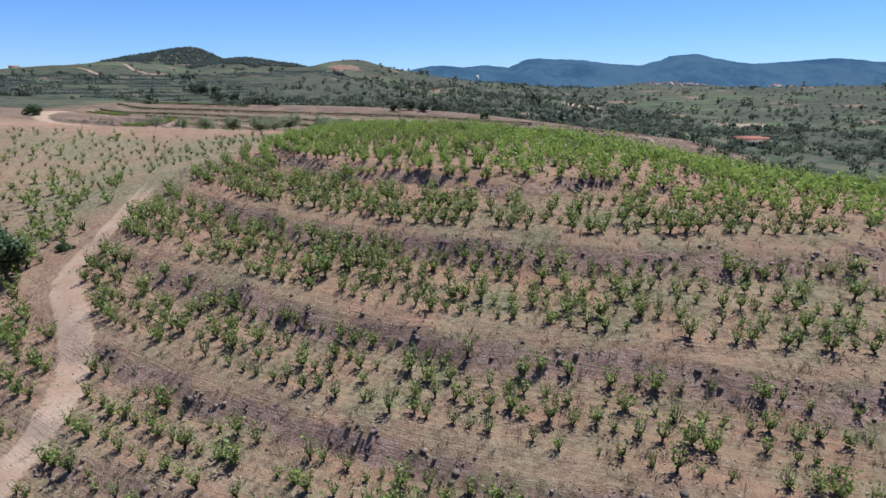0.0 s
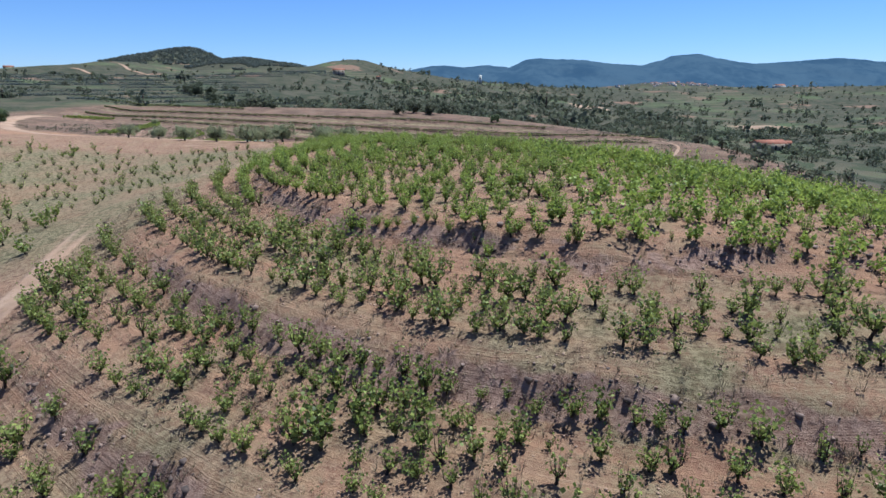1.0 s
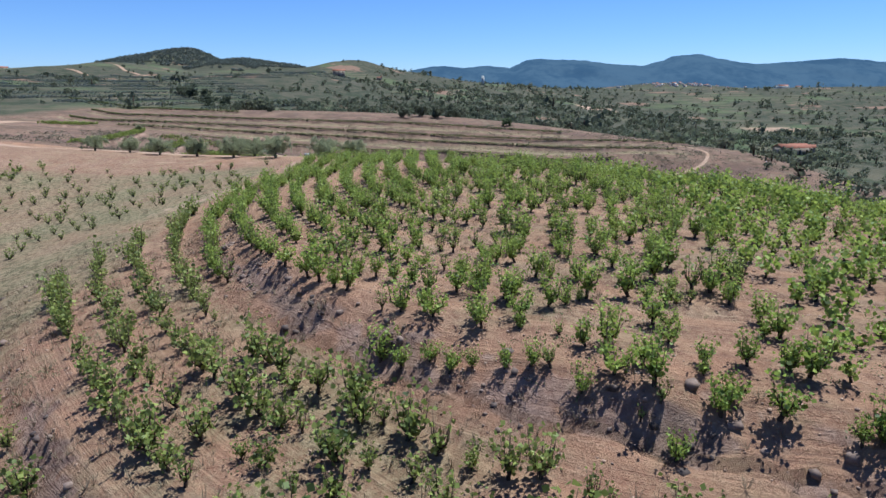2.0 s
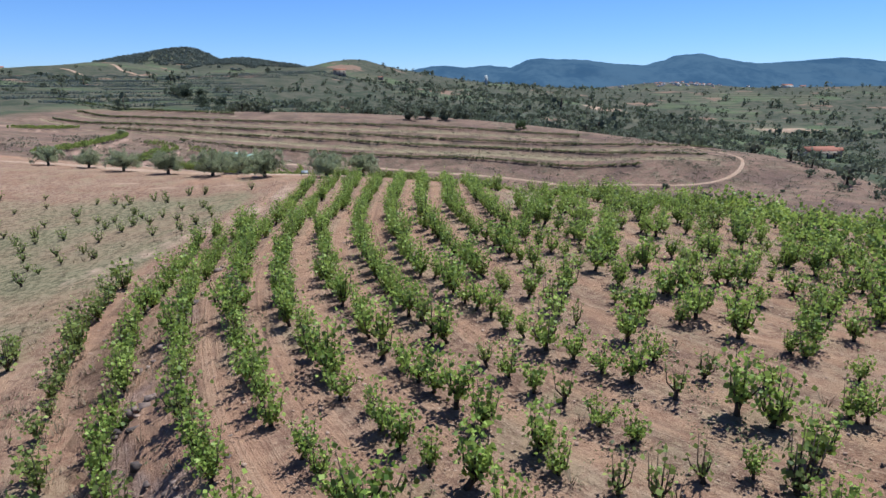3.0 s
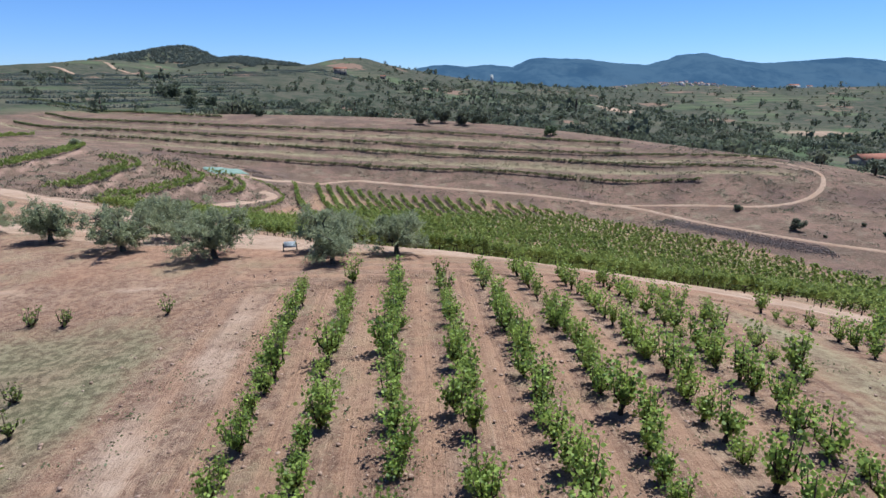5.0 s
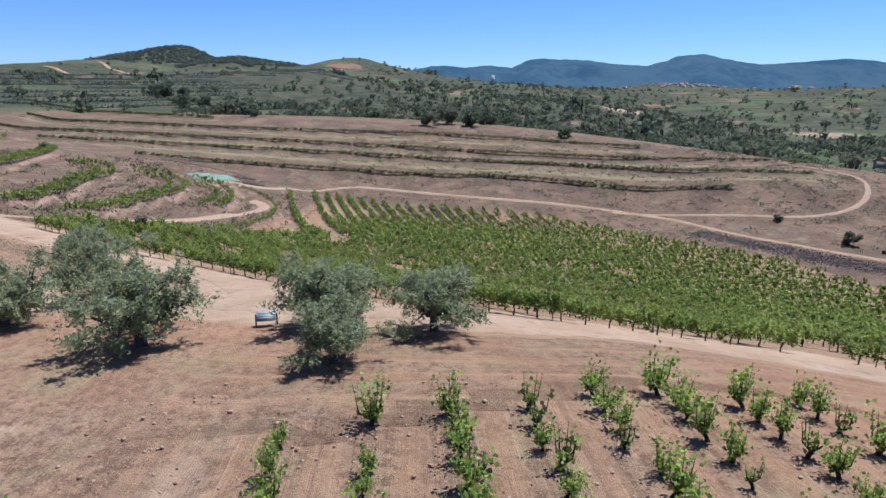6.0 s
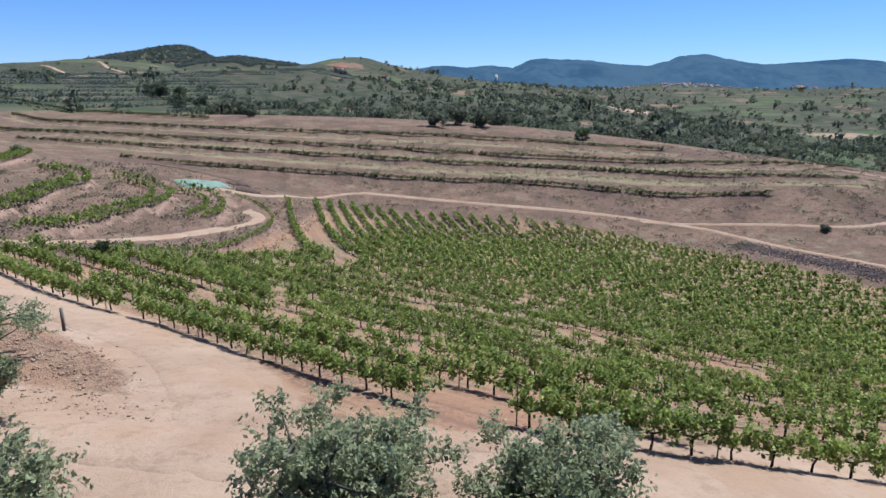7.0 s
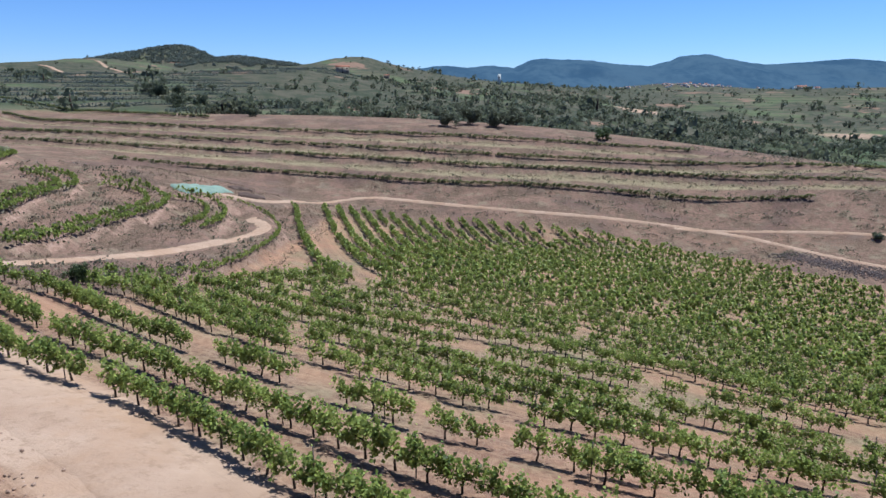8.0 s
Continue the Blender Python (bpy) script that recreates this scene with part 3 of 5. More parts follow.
def ground():
    """One sheet to the horizon: rings round a point, close together where the land is near."""
    cx, cy = -12.0, -70.0
    fine = np.radians(np.arange(-46, 46.01, 0.34))
    rest = np.radians(np.arange(49, 312, 3.0))
    ang = np.concatenate([fine, rest])
    rad = [0.02, 14, 30, 45, 60, 70, 78] + list(np.arange(84, 190, 0.42)) + list(np.arange(190, 300, 0.84))
    while rad[-1] < 4950:
        rad.append(rad[-1] * 1.008)
    rad = np.array(rad)
    r, a = np.meshgrid(rad, ang, indexing="ij")
    x, y = cx + r * np.sin(a), cy + r * np.cos(a)
    z = land(x, y)
    n, m = x.shape
    i, j = np.meshgrid(np.arange(n - 1), np.arange(m), indexing="ij")
    k = (j + 1) % m
    faces = np.stack([i * m + j, i * m + k, (i + 1) * m + k, (i + 1) * m + j], -1).reshape(-1, 4)[:, ::-1]
    v = np.stack([x, y, z], -1).reshape(-1, 3)
    me = mesh_of("ground", v * PACE, faces, GROUND, soft=True)
    ob = tagged(new("ground", me), "red-brown hilly vineyard land with terraces and dry grass banks", "ground", kind="structure")
    x, y, z = v.T
    e = 0.35
    near = y < 420
    slope = np.zeros(len(x))
    xn, yn = x[near], y[near]
    slope[near] = np.hypot(land(xn + e, yn) - z[near], land(xn, yn + e) - z[near]) / e
    tier = hill_mask(x, y)
    far_slope = slope_mask(x, y)
    knoll = smooth(-x, 52, 58) * smooth(y, 180, 192) * (1 - smooth(y, 268, 280))
    valley = smooth(y + 0.25 * np.abs(x), 272, 284) * (1 - smooth(y, 400, 440))
    side = smooth(x, 52, 66) * smooth(y, 160, 215) * (1 - smooth(y, 400, 440))
    paths = np.zeros(len(x))
    for key, (line, width) in TRACKS.items():
        if key in ("valley", "loop", "knoll"):
            continue
        d = np.full(len(x), 99.0)
        d[near] = np.abs(polyline_distance(xn, yn, line))
        width = width * (1 - 0.4 * smooth(-x, 46, 54)) if key == "terrace" else width
        paths = np.maximum(paths, (1 - smooth(d, width * (0.7 if key == "terrace" else 0.5), width * (1.2 if key == "terrace" else 0.9))) * ((0.86 - 0.25 * np.exp(-((d / 0.5) ** 2)) - 0.5 * smooth(y, 70, 88) + 0.26 * smooth(y, 96, 108) - 0.4 * smooth(y, 131, 140)) if key == "hill" else 1.0))
    spots = sum(np.exp(-(((x - px) / rx) ** 2 + ((y - py) / ry) ** 2)) for px, py, rx, ry in ((-38.6, 135.4, 2.3, 0.35), (-46, 135.5, 2.6, 0.5), (-52, 139, 2.2, 0.5)))
    lips = np.zeros(len(x))
    for line in SLOPE_ROWS[1:]:
        lips[near] = np.maximum(lips[near], np.exp(-(((polyline_distance(xn, yn, line) + 3.4) / 3.0) ** 4)))
    yard = np.exp(-(((x + 33.2 + 0.3 * (y - 150)) / 2.6) ** 2 + ((y - 150) / 4.5) ** 2)) * 1.1
    headland = 0.15 * np.exp(-(((x + 24) / 22) ** 2 + ((y - 141) / 7) ** 2))
    block = (1 - smooth(polyline_distance(x, y, FIELD_EDGE), -1.5, 0.5)) * smooth(y, 130, 150) * (1 - smooth(polyline_distance(x, y, BOTTOM), -3, 0)) * smooth(x, -60, -50)      # grassy alleys of the valley block
    loose_top = smooth(x, -14, -6) * (1 - smooth(polyline_distance(x, y, TIER_EDGE), -1, 0.5)) * (1 - smooth(y, 122, 136)) * smooth(y, 50, 60)      # half-grown-over soil between the loose vines
    masks = {
        "till": 1 - (1 - smooth(x, -35.5, -28)) * (1 - smooth(y, 148, 154)),
        "bank": np.clip((slope - 0.5) / 0.35, 0, 1) * tier + 0.72 * np.clip((slope - 0.3) / 0.2, 0, 1) * knoll,
        "dry": np.clip(0.85 * smooth(polyline_distance(x, y, BOTTOM), -1, 1.5) * smooth(y, 150, 200) * (1 - valley) * (1 - knoll) * (1 - smooth(y, 400, 440)) * smooth(x, -50, -40) + 0.62 * valley + 0.55 * side + 0.85 * knoll + 0.2 * far_slope + (0.34 + 0.14 * ripple(x, y, 4.4, 15)) * tier * smooth(x, -8, 8), 0, 1),
        "weeds": 0.74 * smooth(-x, 29.5, 34) * smooth(y, 60, 85) * (1 - smooth(y, 124, 138)) + 0.55 * smooth(-x, 40, 46) * (1 - smooth(y, 60, 85)) + (0.5 + 0.16 * ripple(x, y, 3.1, 3)) * tier * (1 - smooth(y, 82, 100)) * smooth(polyline_distance(x, y, TIER_EDGE), -1, 1) + (0.36 + 0.14 * smooth(y, 168, 185) + 0.12 * ripple(x, y, 5, 6)) * block + (0.38 + 0.16 * ripple(x, y, 3.6, 9)) * loose_top,
        "lip": 0.62 * lips * far_slope + (0.52 + 0.12 * ripple(x, y, 2.5, 4)) * (1 - smooth(strip_gap(x, y), -0.6, 0.5)) * (1 - smooth(y, 134, 140)),
        "worn": np.clip(np.maximum(np.maximum(paths, yard + spots), headland) + 0.75 * clearing(x, y), 0, 1),
        "far": smooth(y, 385, 440) + smooth(np.abs(x + 25), 170, 220),
    }
    rows = np.zeros(len(x))
    rows[near] = row_phase(xn, yn)
    end = (y > 134.5 + 0.4 * np.clip(x + 27, 0, 11) - 0.35 * np.clip(x + 12, 0, 60)) & (y < 149) & (x > -34)      # the headland is worked across
    tiers = (polyline_distance(x, y, TIER_EDGE) > 0) & (y < 104) & (x > -37)
    rows[tiers] = 2.48 * plain_land(x[tiers], y[tiers]) / 0.58 + 1.24
    rows[end] = 1.3 * polyline_distance(x[end], y[end], TRACKS["terrace"][0]) + 0.5 * ripple(x[end], y[end], 4, 3)
    me.attributes.new("rows", "FLOAT", "POINT").data.foreach_set("value", rows.astype(np.float32))
    for key, val in masks.items():
        me.attributes.new(key, "FLOAT", "POINT").data.foreach_set("value", np.clip(val, 0, 1).astype(np.float32))
    return ob


def track(name, line, width, label, lift=0.0):
    """A worn track: a low crowned strip that sinks into the ground at its edges."""
    pts = np.array(line)
    seg = np.hypot(*np.diff(pts, axis=0).T)
    run = np.concatenate([[0], np.cumsum(seg)])
    s = np.arange(0, run[-1], 0.6)
    c = np.column_stack([np.interp(s, run, pts[:, 0]), np.interp(s, run, pts[:, 1])])
    d = np.gradient(c, axis=0)
    d /= np.linalg.norm(d, axis=1)[:, None]
    nrm = np.column_stack([-d[:, 1], d[:, 0]])
    cross = np.array([-0.5, -0.4, -0.28, -0.15, 0, 0.15, 0.28, 0.4, 0.5])
    crown = np.array([-0.3, -0.06, -0.03, 0.03, 0.05, 0.03, -0.03, -0.06, -0.3])
    wide = width * (1 + 0.12 * ripple(s, s * 0.3, 6.0, len(name)))
    x = c[:, :1] + nrm[:, :1] * cross * wide[:, None]
    y = c[:, 1:] + nrm[:, 1:] * cross * wide[:, None]
    z = land(x, y) + crown + 0.085 + lift - 0.45 * (1 - smooth(np.minimum(s, s[-1] - s), 0, 3))[:, None]
    n, m = x.shape
    i, j = np.meshgrid(np.arange(n - 1), np.arange(m - 1), indexing="ij")
    f = np.stack([i * m + j, (i + 1) * m + j, (i + 1) * m + j + 1, i * m + j + 1], -1).reshape(-1, 4)[:, ::-1]
    me = mesh_of(name, np.stack([x, y, z], -1).reshape(-1, 3) * PACE, f, GROUND, soft=True)
    worn = np.tile(np.array([0.35, 0.75, 1, 1, 0.9, 1, 1, 0.75, 0.35]), n)
    me.attributes.new("worn", "FLOAT", "POINT").data.foreach_set("value", worn.astype(np.float32))
    ob = new(name, me)
    return tagged(ob, label, "track", kind="structure")


ground()
for key, (line, width) in TRACKS.items():
    if key != "hill":
        track("dirt_track_" + key, line, width * {"valley": 0.62, "loop": 0.62, "knoll": 1.0}.get(key, 1.0), "pale packed earth farm track between the vines")
track("dirt_track_far", rounded(((-640, 1240), (-605, 1192), (-572, 1150), (-538, 1107), (-500, 1065))), 7.0, "pale earth track climbing a distant hill", 0.7)
track("dirt_track_upper", rounded(((-640, 1085), (-603, 1053), (-566, 1017), (-530, 985))), 7.0, "pale earth track climbing a distant hill", 0.7)


# ---- far mountains, beyond the valley ----
def backdrop():
    """The blue mountain chain on the horizon."""
    n = Nodes("far mountains with painted haze", 1.0)
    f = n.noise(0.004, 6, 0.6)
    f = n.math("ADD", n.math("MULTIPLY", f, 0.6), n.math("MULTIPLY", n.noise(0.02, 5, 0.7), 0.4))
    # distance haze is painted in: a blue glow replaces the lit slopes
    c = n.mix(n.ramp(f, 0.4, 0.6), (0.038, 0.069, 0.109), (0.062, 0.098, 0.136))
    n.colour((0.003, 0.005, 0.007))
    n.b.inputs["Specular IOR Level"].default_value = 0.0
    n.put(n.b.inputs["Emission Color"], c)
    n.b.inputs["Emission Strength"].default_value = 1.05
    crest = ((-1500, 60), (-500, 110), (-229, 182), (-129, 201), (-11, 202), (108, 190), (266, 206), (425, 187), (522, 236), (580, 248), (760, 244), (954, 241), (1073, 222), (1212, 211), (1370, 200), (1543, 241), (1599, 272), (1755, 279), (1875, 249), (1996, 227), (2154, 212), (2348, 224), (2542, 235), (2754, 254), (2893, 239), (3005, 224), (3300, 225), (3800, 240))
    xs, hs = zip(*crest)
    x = np.linspace(-1500, 3900, 320)
    rows = []
    for k, t in enumerate(np.linspace(0, 1, 26)):
        y = 4000 + 700 * t + 60 * ripple(x, x * 0.2, 300, k * 0.05)
        h = np.interp(x, xs, hs) + 2.5 * ripple(x, x * 0, 60, 2) + 2 * ripple(x, x * 0, 23, 3)
        rise = np.sin(np.pi / 2 * min(1, t / 0.85)) ** 1.2
        gully = 1 - 0.05 * (1 - t) * (0.5 + 0.5 * ripple(x, x * 0 + 400 * t, 170, 5))
        rows.append(np.column_stack([x, y, 20 + (h - 20) * rise * np.where(t < 0.8, gully, 1)]))
    v = np.vstack(rows)
    m = len(x)
    i, j = np.meshgrid(np.arange(25), np.arange(m - 1), indexing="ij")
    fc = np.stack([i * m + j, i * m + j + 1, (i + 1) * m + j + 1, (i + 1) * m + j], -1).reshape(-1, 4)
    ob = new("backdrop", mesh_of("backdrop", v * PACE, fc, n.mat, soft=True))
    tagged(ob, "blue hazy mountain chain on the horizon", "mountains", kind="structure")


backdrop()


# ---- vines on the hill ----
def bush_vine_shape(rng, n_leaves=170, tall=1.0, spread=0.45, leaf=0.15, sides=4):
    """A head-trained vine: short crooked trunk, arms that open like a goblet, leafy shoots."""
    lean = rng.normal(scale=0.07, size=2)
    head = np.array([lean[0], lean[1], rng.uniform(0.13, 0.25) * tall])
    wood = [tube([(0, 0, -0.05), (lean[0] * 0.3, lean[1] * 0.6, head[2] * 0.5), head], (0.065, 0.05, 0.06), 6)]
    places = []
    arms = rng.integers(5, 9)
    for k in range(arms):
        a = 2 * np.pi * (k + rng.uniform(-0.35, 0.35)) / arms
        out = spread * rng.uniform(0.45, 1.1)
        tip = head + (np.cos(a) * out, np.sin(a) * out, tall * rng.uniform(0.36, 0.92))
        mid = head + (np.cos(a) * out * 0.72, np.sin(a) * out * 0.72, 0.22 * tall)
        if sides:
            wood.append(tube([head - (0, 0, 0.03), mid, tip], (0.032, 0.018, 0.005), sides))
        m = n_leaves // arms
        t = rng.uniform(0.1, 1.06, m)[:, None]
        line = (1 - t) ** 2 * head + 2 * t * (1 - t) * mid + t * t * tip
        places.append(line + rng.normal(size=(m, 3)) * (0.05 + 0.05 * t) * tall)
    return joined(wood), leaves(rng, np.vstack(places), leaf, 1.05, 0.1)


rng = np.random.default_rng(7)
BUSH = [bush_vine_shape(rng, n_leaves=int(rng.uniform(350, 460)), leaf=0.09, tall=rng.uniform(0.95, 1.22), spread=rng.uniform(0.27, 0.42)) for _ in range(8)]
THIN = [bush_vine_shape(rng, n_leaves=int(rng.uniform(50, 90)), tall=rng.uniform(0.8, 1.0), spread=0.3, leaf=0.12, sides=3) for _ in range(5)]


BUSH_MID = [bush_vine_shape(rng, n_leaves=270, leaf=0.1, sides=3, tall=rng.uniform(0.95, 1.22), spread=rng.uniform(0.3, 0.46)) for _ in range(7)]
BUSH_TIER = [bush_vine_shape(rng, n_leaves=150, leaf=0.135, sides=3, tall=rng.uniform(1.0, 1.25), spread=rng.uniform(0.38, 0.6)) for _ in range(7)]
BUSH_FAR = [bush_vine_shape(rng, n_leaves=78, leaf=0.19, sides=0, tall=rng.uniform(0.95, 1.25), spread=rng.uniform(0.42, 0.62)) for _ in range(6)]


def both(shape):
    """Wood and leaves as one shape with two slots."""
    (wv, wf), (lv, lf) = shape
    v, f = joined([(wv, wf), (lv, lf)])
    return v, f, np.concatenate([np.zeros(len(wf), int), np.ones(len(lf), int)])


track_gap = lambda x, y: np.min([np.abs(polyline_distance(x, y, l)) - w * 0.55 for l, w in TRACKS.values()], axis=0)


def on_top(x, y):
    d = polyline_distance(x, y, TIER_EDGE)
    back = 134.0 + 0.4 * np.clip(x + 27, 0, 11) - 0.35 * np.clip(x + 12, 0, 60)
    west = (y < 112) | (x > -26.7 - 0.055 * (y - 113))
    return west & (d < -0.5) & (y < back) & (x < 70) & (plain_land(x, y) > 33) & (track_gap(x, y) > 0.3) & (strip_gap(x, y) > 0)


def on_tiers(x, y):
    d = polyline_distance(x, y, TIER_EDGE)
    s = plain_land(x, y)
    free = np.min([np.abs(s - lv - 0.15) for lv, _ in HILL_STEPS], axis=0) > 0.26
    return (d > 0.8) & free & (y < 100) & (y > 12) & (x < 62) & (s > 24.5) & (track_gap(x, y) > 0.5) & (x > -36 + 0.1 * (y - 60))


top_xy, top_way = rows_along(lambda x, y: top_rows(x, y) + 0.5, 1.0, 1.02, -36, 70, 52, 140, on_top, rng, 0.12)
loose = smooth(top_xy[:, 0], -12, -2)[:, None]
top_xy = top_xy + loose * rng.normal(scale=0.45, size=top_xy.shape)
more = top_xy[(top_xy[:, 0] > -8) & (top_xy[:, 1] < 120) & (rng.random(len(top_xy)) < 0.26)]
top_xy = np.vstack([top_xy, more + rng.normal(scale=0.9, size=more.shape)])
top_way = np.concatenate([top_way, np.zeros(len(more))])
free = strip_gap(top_xy[:, 0], top_xy[:, 1]) > 0
top_xy, top_way = top_xy[free], top_way[free]
tier_xy, tier_way = rows_along(plain_land, 0.58, 1.08, -38, 64, 15, 102, on_tiers, rng, 0.16)
hill_xy = np.vstack([top_xy, tier_xy])
hill_way = np.concatenate([top_way, tier_way])
hill_tier = np.arange(len(hill_xy)) >= len(top_xy)
keep = rng.random(len(hill_xy)) > np.where(hill_tier, 0.08 + 0.2 * (ripple(hill_xy[:, 0], hill_xy[:, 1], 2.6, 12) > 0.35) + 0.24 * smooth(-hill_xy[:, 0], 14, 20) * smooth(hill_xy[:, 1], 44, 48) * (1 - smooth(hill_xy[:, 1], 68, 74)), 0.05)
hill_xy, hill_way, hill_tier = hill_xy[keep], hill_way[keep], hill_tier[keep]
vigour = np.clip(rng.normal(1.0, np.where(hill_tier | (hill_xy[:, 0] > -8), 0.25, 0.17)), 0.55, 1.4) * np.where(hill_tier, 0.92 - 0.14 * (1 - smooth(hill_xy[:, 1], 36, 50)), 0.95 - 0.13 * smooth(hill_xy[:, 0], -13, -7) - 0.12 * smooth(hill_xy[:, 1], 122, 130))

chosen = np.argsort(np.hypot((hill_xy[:, 0] + 18) * 1.3, (hill_xy[:, 1] - 109) * 0.8))[:300]
models = []
for wood, leaf in BUSH:
    root = thing("bush_vine", 0, 0, "green bush-trained grapevine in red stony soil", "grapevine", "bush vines on the hill")
    part("trunk", wood, VINE_BARK, root, "dark crooked woody trunk", soft=True)
    part("crown", leaf, VINE_LEAF, root)
    models.append(root)
for k, i in enumerate(chosen):
    m = at_ground(*hill_xy[i], rng.uniform(0, 6.28), vigour[i])
    if k < len(models):
        models[k].matrix_basis = m
    else:
        copy_thing(models[k % len(models)], m @ Matrix.Diagonal([1 / v for v in models[k % len(models)].scale] + [1]))
rest = np.setdiff1d(np.arange(len(hill_xy)), chosen)
weak = rng.random(len(rest)) < np.where(hill_xy[rest, 1] < 46, 0.55, np.where(hill_tier[rest], 0.12 + 0.25 * (ripple(hill_xy[rest, 0], hill_xy[rest, 1], 3.4, 13) > 0.2), 0.12))
far_off = (hill_xy[:, 0] < -40) | (hill_xy[:, 0] > 8 - 0.12 * np.abs(hill_xy[:, 1] - 90)) | (hill_xy[:, 1] < 48)
low = hill_tier[rest]
for name, idx, protos, leaf in (("bush_vines", rest[~weak & ~far_off[rest] & ~low], BUSH_MID, VINE_LEAF), ("outer_bush_vines", rest[~weak & far_off[rest] & ~low], BUSH_FAR, VINE_LEAF),
                                ("tier_bush_vines", rest[~weak & low], BUSH_TIER, TIER_LEAF), ("thin_bush_vines", rest[weak], THIN, TIER_LEAF)):
    stuff(name, [both(b) for b in protos], on_land(hill_xy[idx]), rng.uniform(0, 6.28, len(idx)), vigour[idx], (VINE_BARK, leaf),
          "many green bush-trained grapevines in rows on the terraced hill", "grapevines")

# small young vines in the field beside the hill
gx, gy = np.meshgrid(np.arange(-112, -33, 2.3), np.arange(38, 141, 2.5))
field = np.column_stack([gx.ravel(), gy.ravel()]) + rng.normal(scale=0.3, size=(gx.size, 2))
d_hill = polyline_distance(field[:, 0], field[:, 1], TRACKS["hill"][0])
ok = (d_hill > np.where(field[:, 1] > 112, 2.0, 3.4)) & (rng.random(len(field)) > 0.42) & (track_gap(field[:, 0], field[:, 1]) > 0.5) & (field[:, 1] < 131)
field = field[ok]
order = np.argsort(np.hypot(field[:, 0] + 40, field[:, 1] - 118))
YOUNG = [bush_vine_shape(rng, n_leaves=int(rng.uniform(45, 100)), tall=rng.uniform(0.6, 0.85), spread=0.32, leaf=0.1) for _ in range(5)]
models = []
for wood, leaf in YOUNG:
    root = thing("young_vine", 0, 0, "small sparse young grapevine in dry weedy field", "grapevine", "young vines in the weedy field")
    part("trunk", wood, VINE_BARK, root, soft=True)
    part("crown", leaf, TIER_LEAF, root)
    models.append(root)
for k, i in enumerate(order[:110]):
    m = at_ground(*field[i], rng.uniform(0, 6.28), rng.uniform(0.8, 1.15))
    if k < len(models):
        models[k].matrix_basis = m
    else:
        copy_thing(models[k % 5], m @ Matrix.Diagonal([1 / v for v in models[k % 5].scale] + [1]))
idx = order[110:]
stuff("field_vines", [both(b) for b in BUSH_FAR[:3] + YOUNG], on_land(field[idx]), rng.uniform(0, 6.28, len(idx)), rng.uniform(0.7, 1.1, len(idx)) * (1.45 - 0.45 * smooth(field[idx, 1], 82, 100)), (VINE_BARK, TIER_LEAF),
      "scattered bush vines in the field below the hill", "grapevines")


# ---- trellised vines in the valley ----
def trellis_vine_shape(rng, n_leaves=120, leaf=0.13, low=0.38, sides=5, reach=0.62):
    """A vine on wires: bare trunk, leafy wall along x."""
    wob = rng.normal(scale=0.025, size=4)
    wood = [tube([(0, 0, -0.05), (wob[0], wob[1], 0.28), (wob[2], wob[3], low + 0.14)], (0.045, 0.032, 0.036), sides)]
    for sx in (-1, 1) if sides > 3 else ():
        wood.append(tube([(wob[2], wob[3], low + 0.12), (sx * 0.3, 0, low + 0.2), (sx * 0.58, 0, low + 0.22)], (0.03, 0.022, 0.012), 4))
    # shoots rise from the wire, lean out and hang; leaves sit along them
    k = max(9, n_leaves // 14)
    foot = np.column_stack([rng.uniform(-reach, reach, k) * 1.08, rng.normal(scale=0.075 * reach / 0.62, size=k), rng.uniform(low - 0.02, low + 0.5, k)])
    rise = np.column_stack([rng.normal(scale=0.13, size=k), rng.normal(scale=0.07, size=k), rng.uniform(0.15, 0.62, k)])
    hang = np.column_stack([rise[:, 0] * 1.3, rise[:, 1] * 1.7, rise[:, 2] * rng.uniform(-0.9, 0.8, k)])
    i = rng.integers(0, k, n_leaves)
    t = rng.uniform(0, 1, n_leaves)[:, None]
    p = foot[i] + 2 * t * (1 - t) * rise[i] * 1.3 + t * t * hang[i] + rng.normal(scale=0.055, size=(n_leaves, 3))
    p[:, 2] = np.maximum(p[:, 2], low)
    return joined(wood), leaves(rng, p, leaf, 1.05, 0.35)


TRELLIS_MID = [trellis_vine_shape(rng, 300, 0.13, 0.36, 4) for _ in range(7)]
TRELLIS_FAR = [trellis_vine_shape(rng, 92, 0.24, 0.26, 3, 0.95) for _ in range(7)]
TRELLIS = [trellis_vine_shape(rng, int(rng.uniform(470, 600)), 0.108) for _ in range(7)]


def in_front(x, y):
    return (polyline_distance(x, y, FIELD_EDGE) < 0.35) & (inner(x, y) < np.where(x < -40, 1.6, -0.3)) & (x > -66) & (y < 196 + (x + 54.5) * np.where(x > -54.5, 2.5, 0.5))


def in_valley(x, y):
    return (inner(x, y) > -0.3) & ((inner(x, y) < 1) | (inner(x, y) > 4.6) | (x > -38)) & (polyline_distance(x, y, BOTTOM) < -1.0) & (y > 140) & (x < 90)


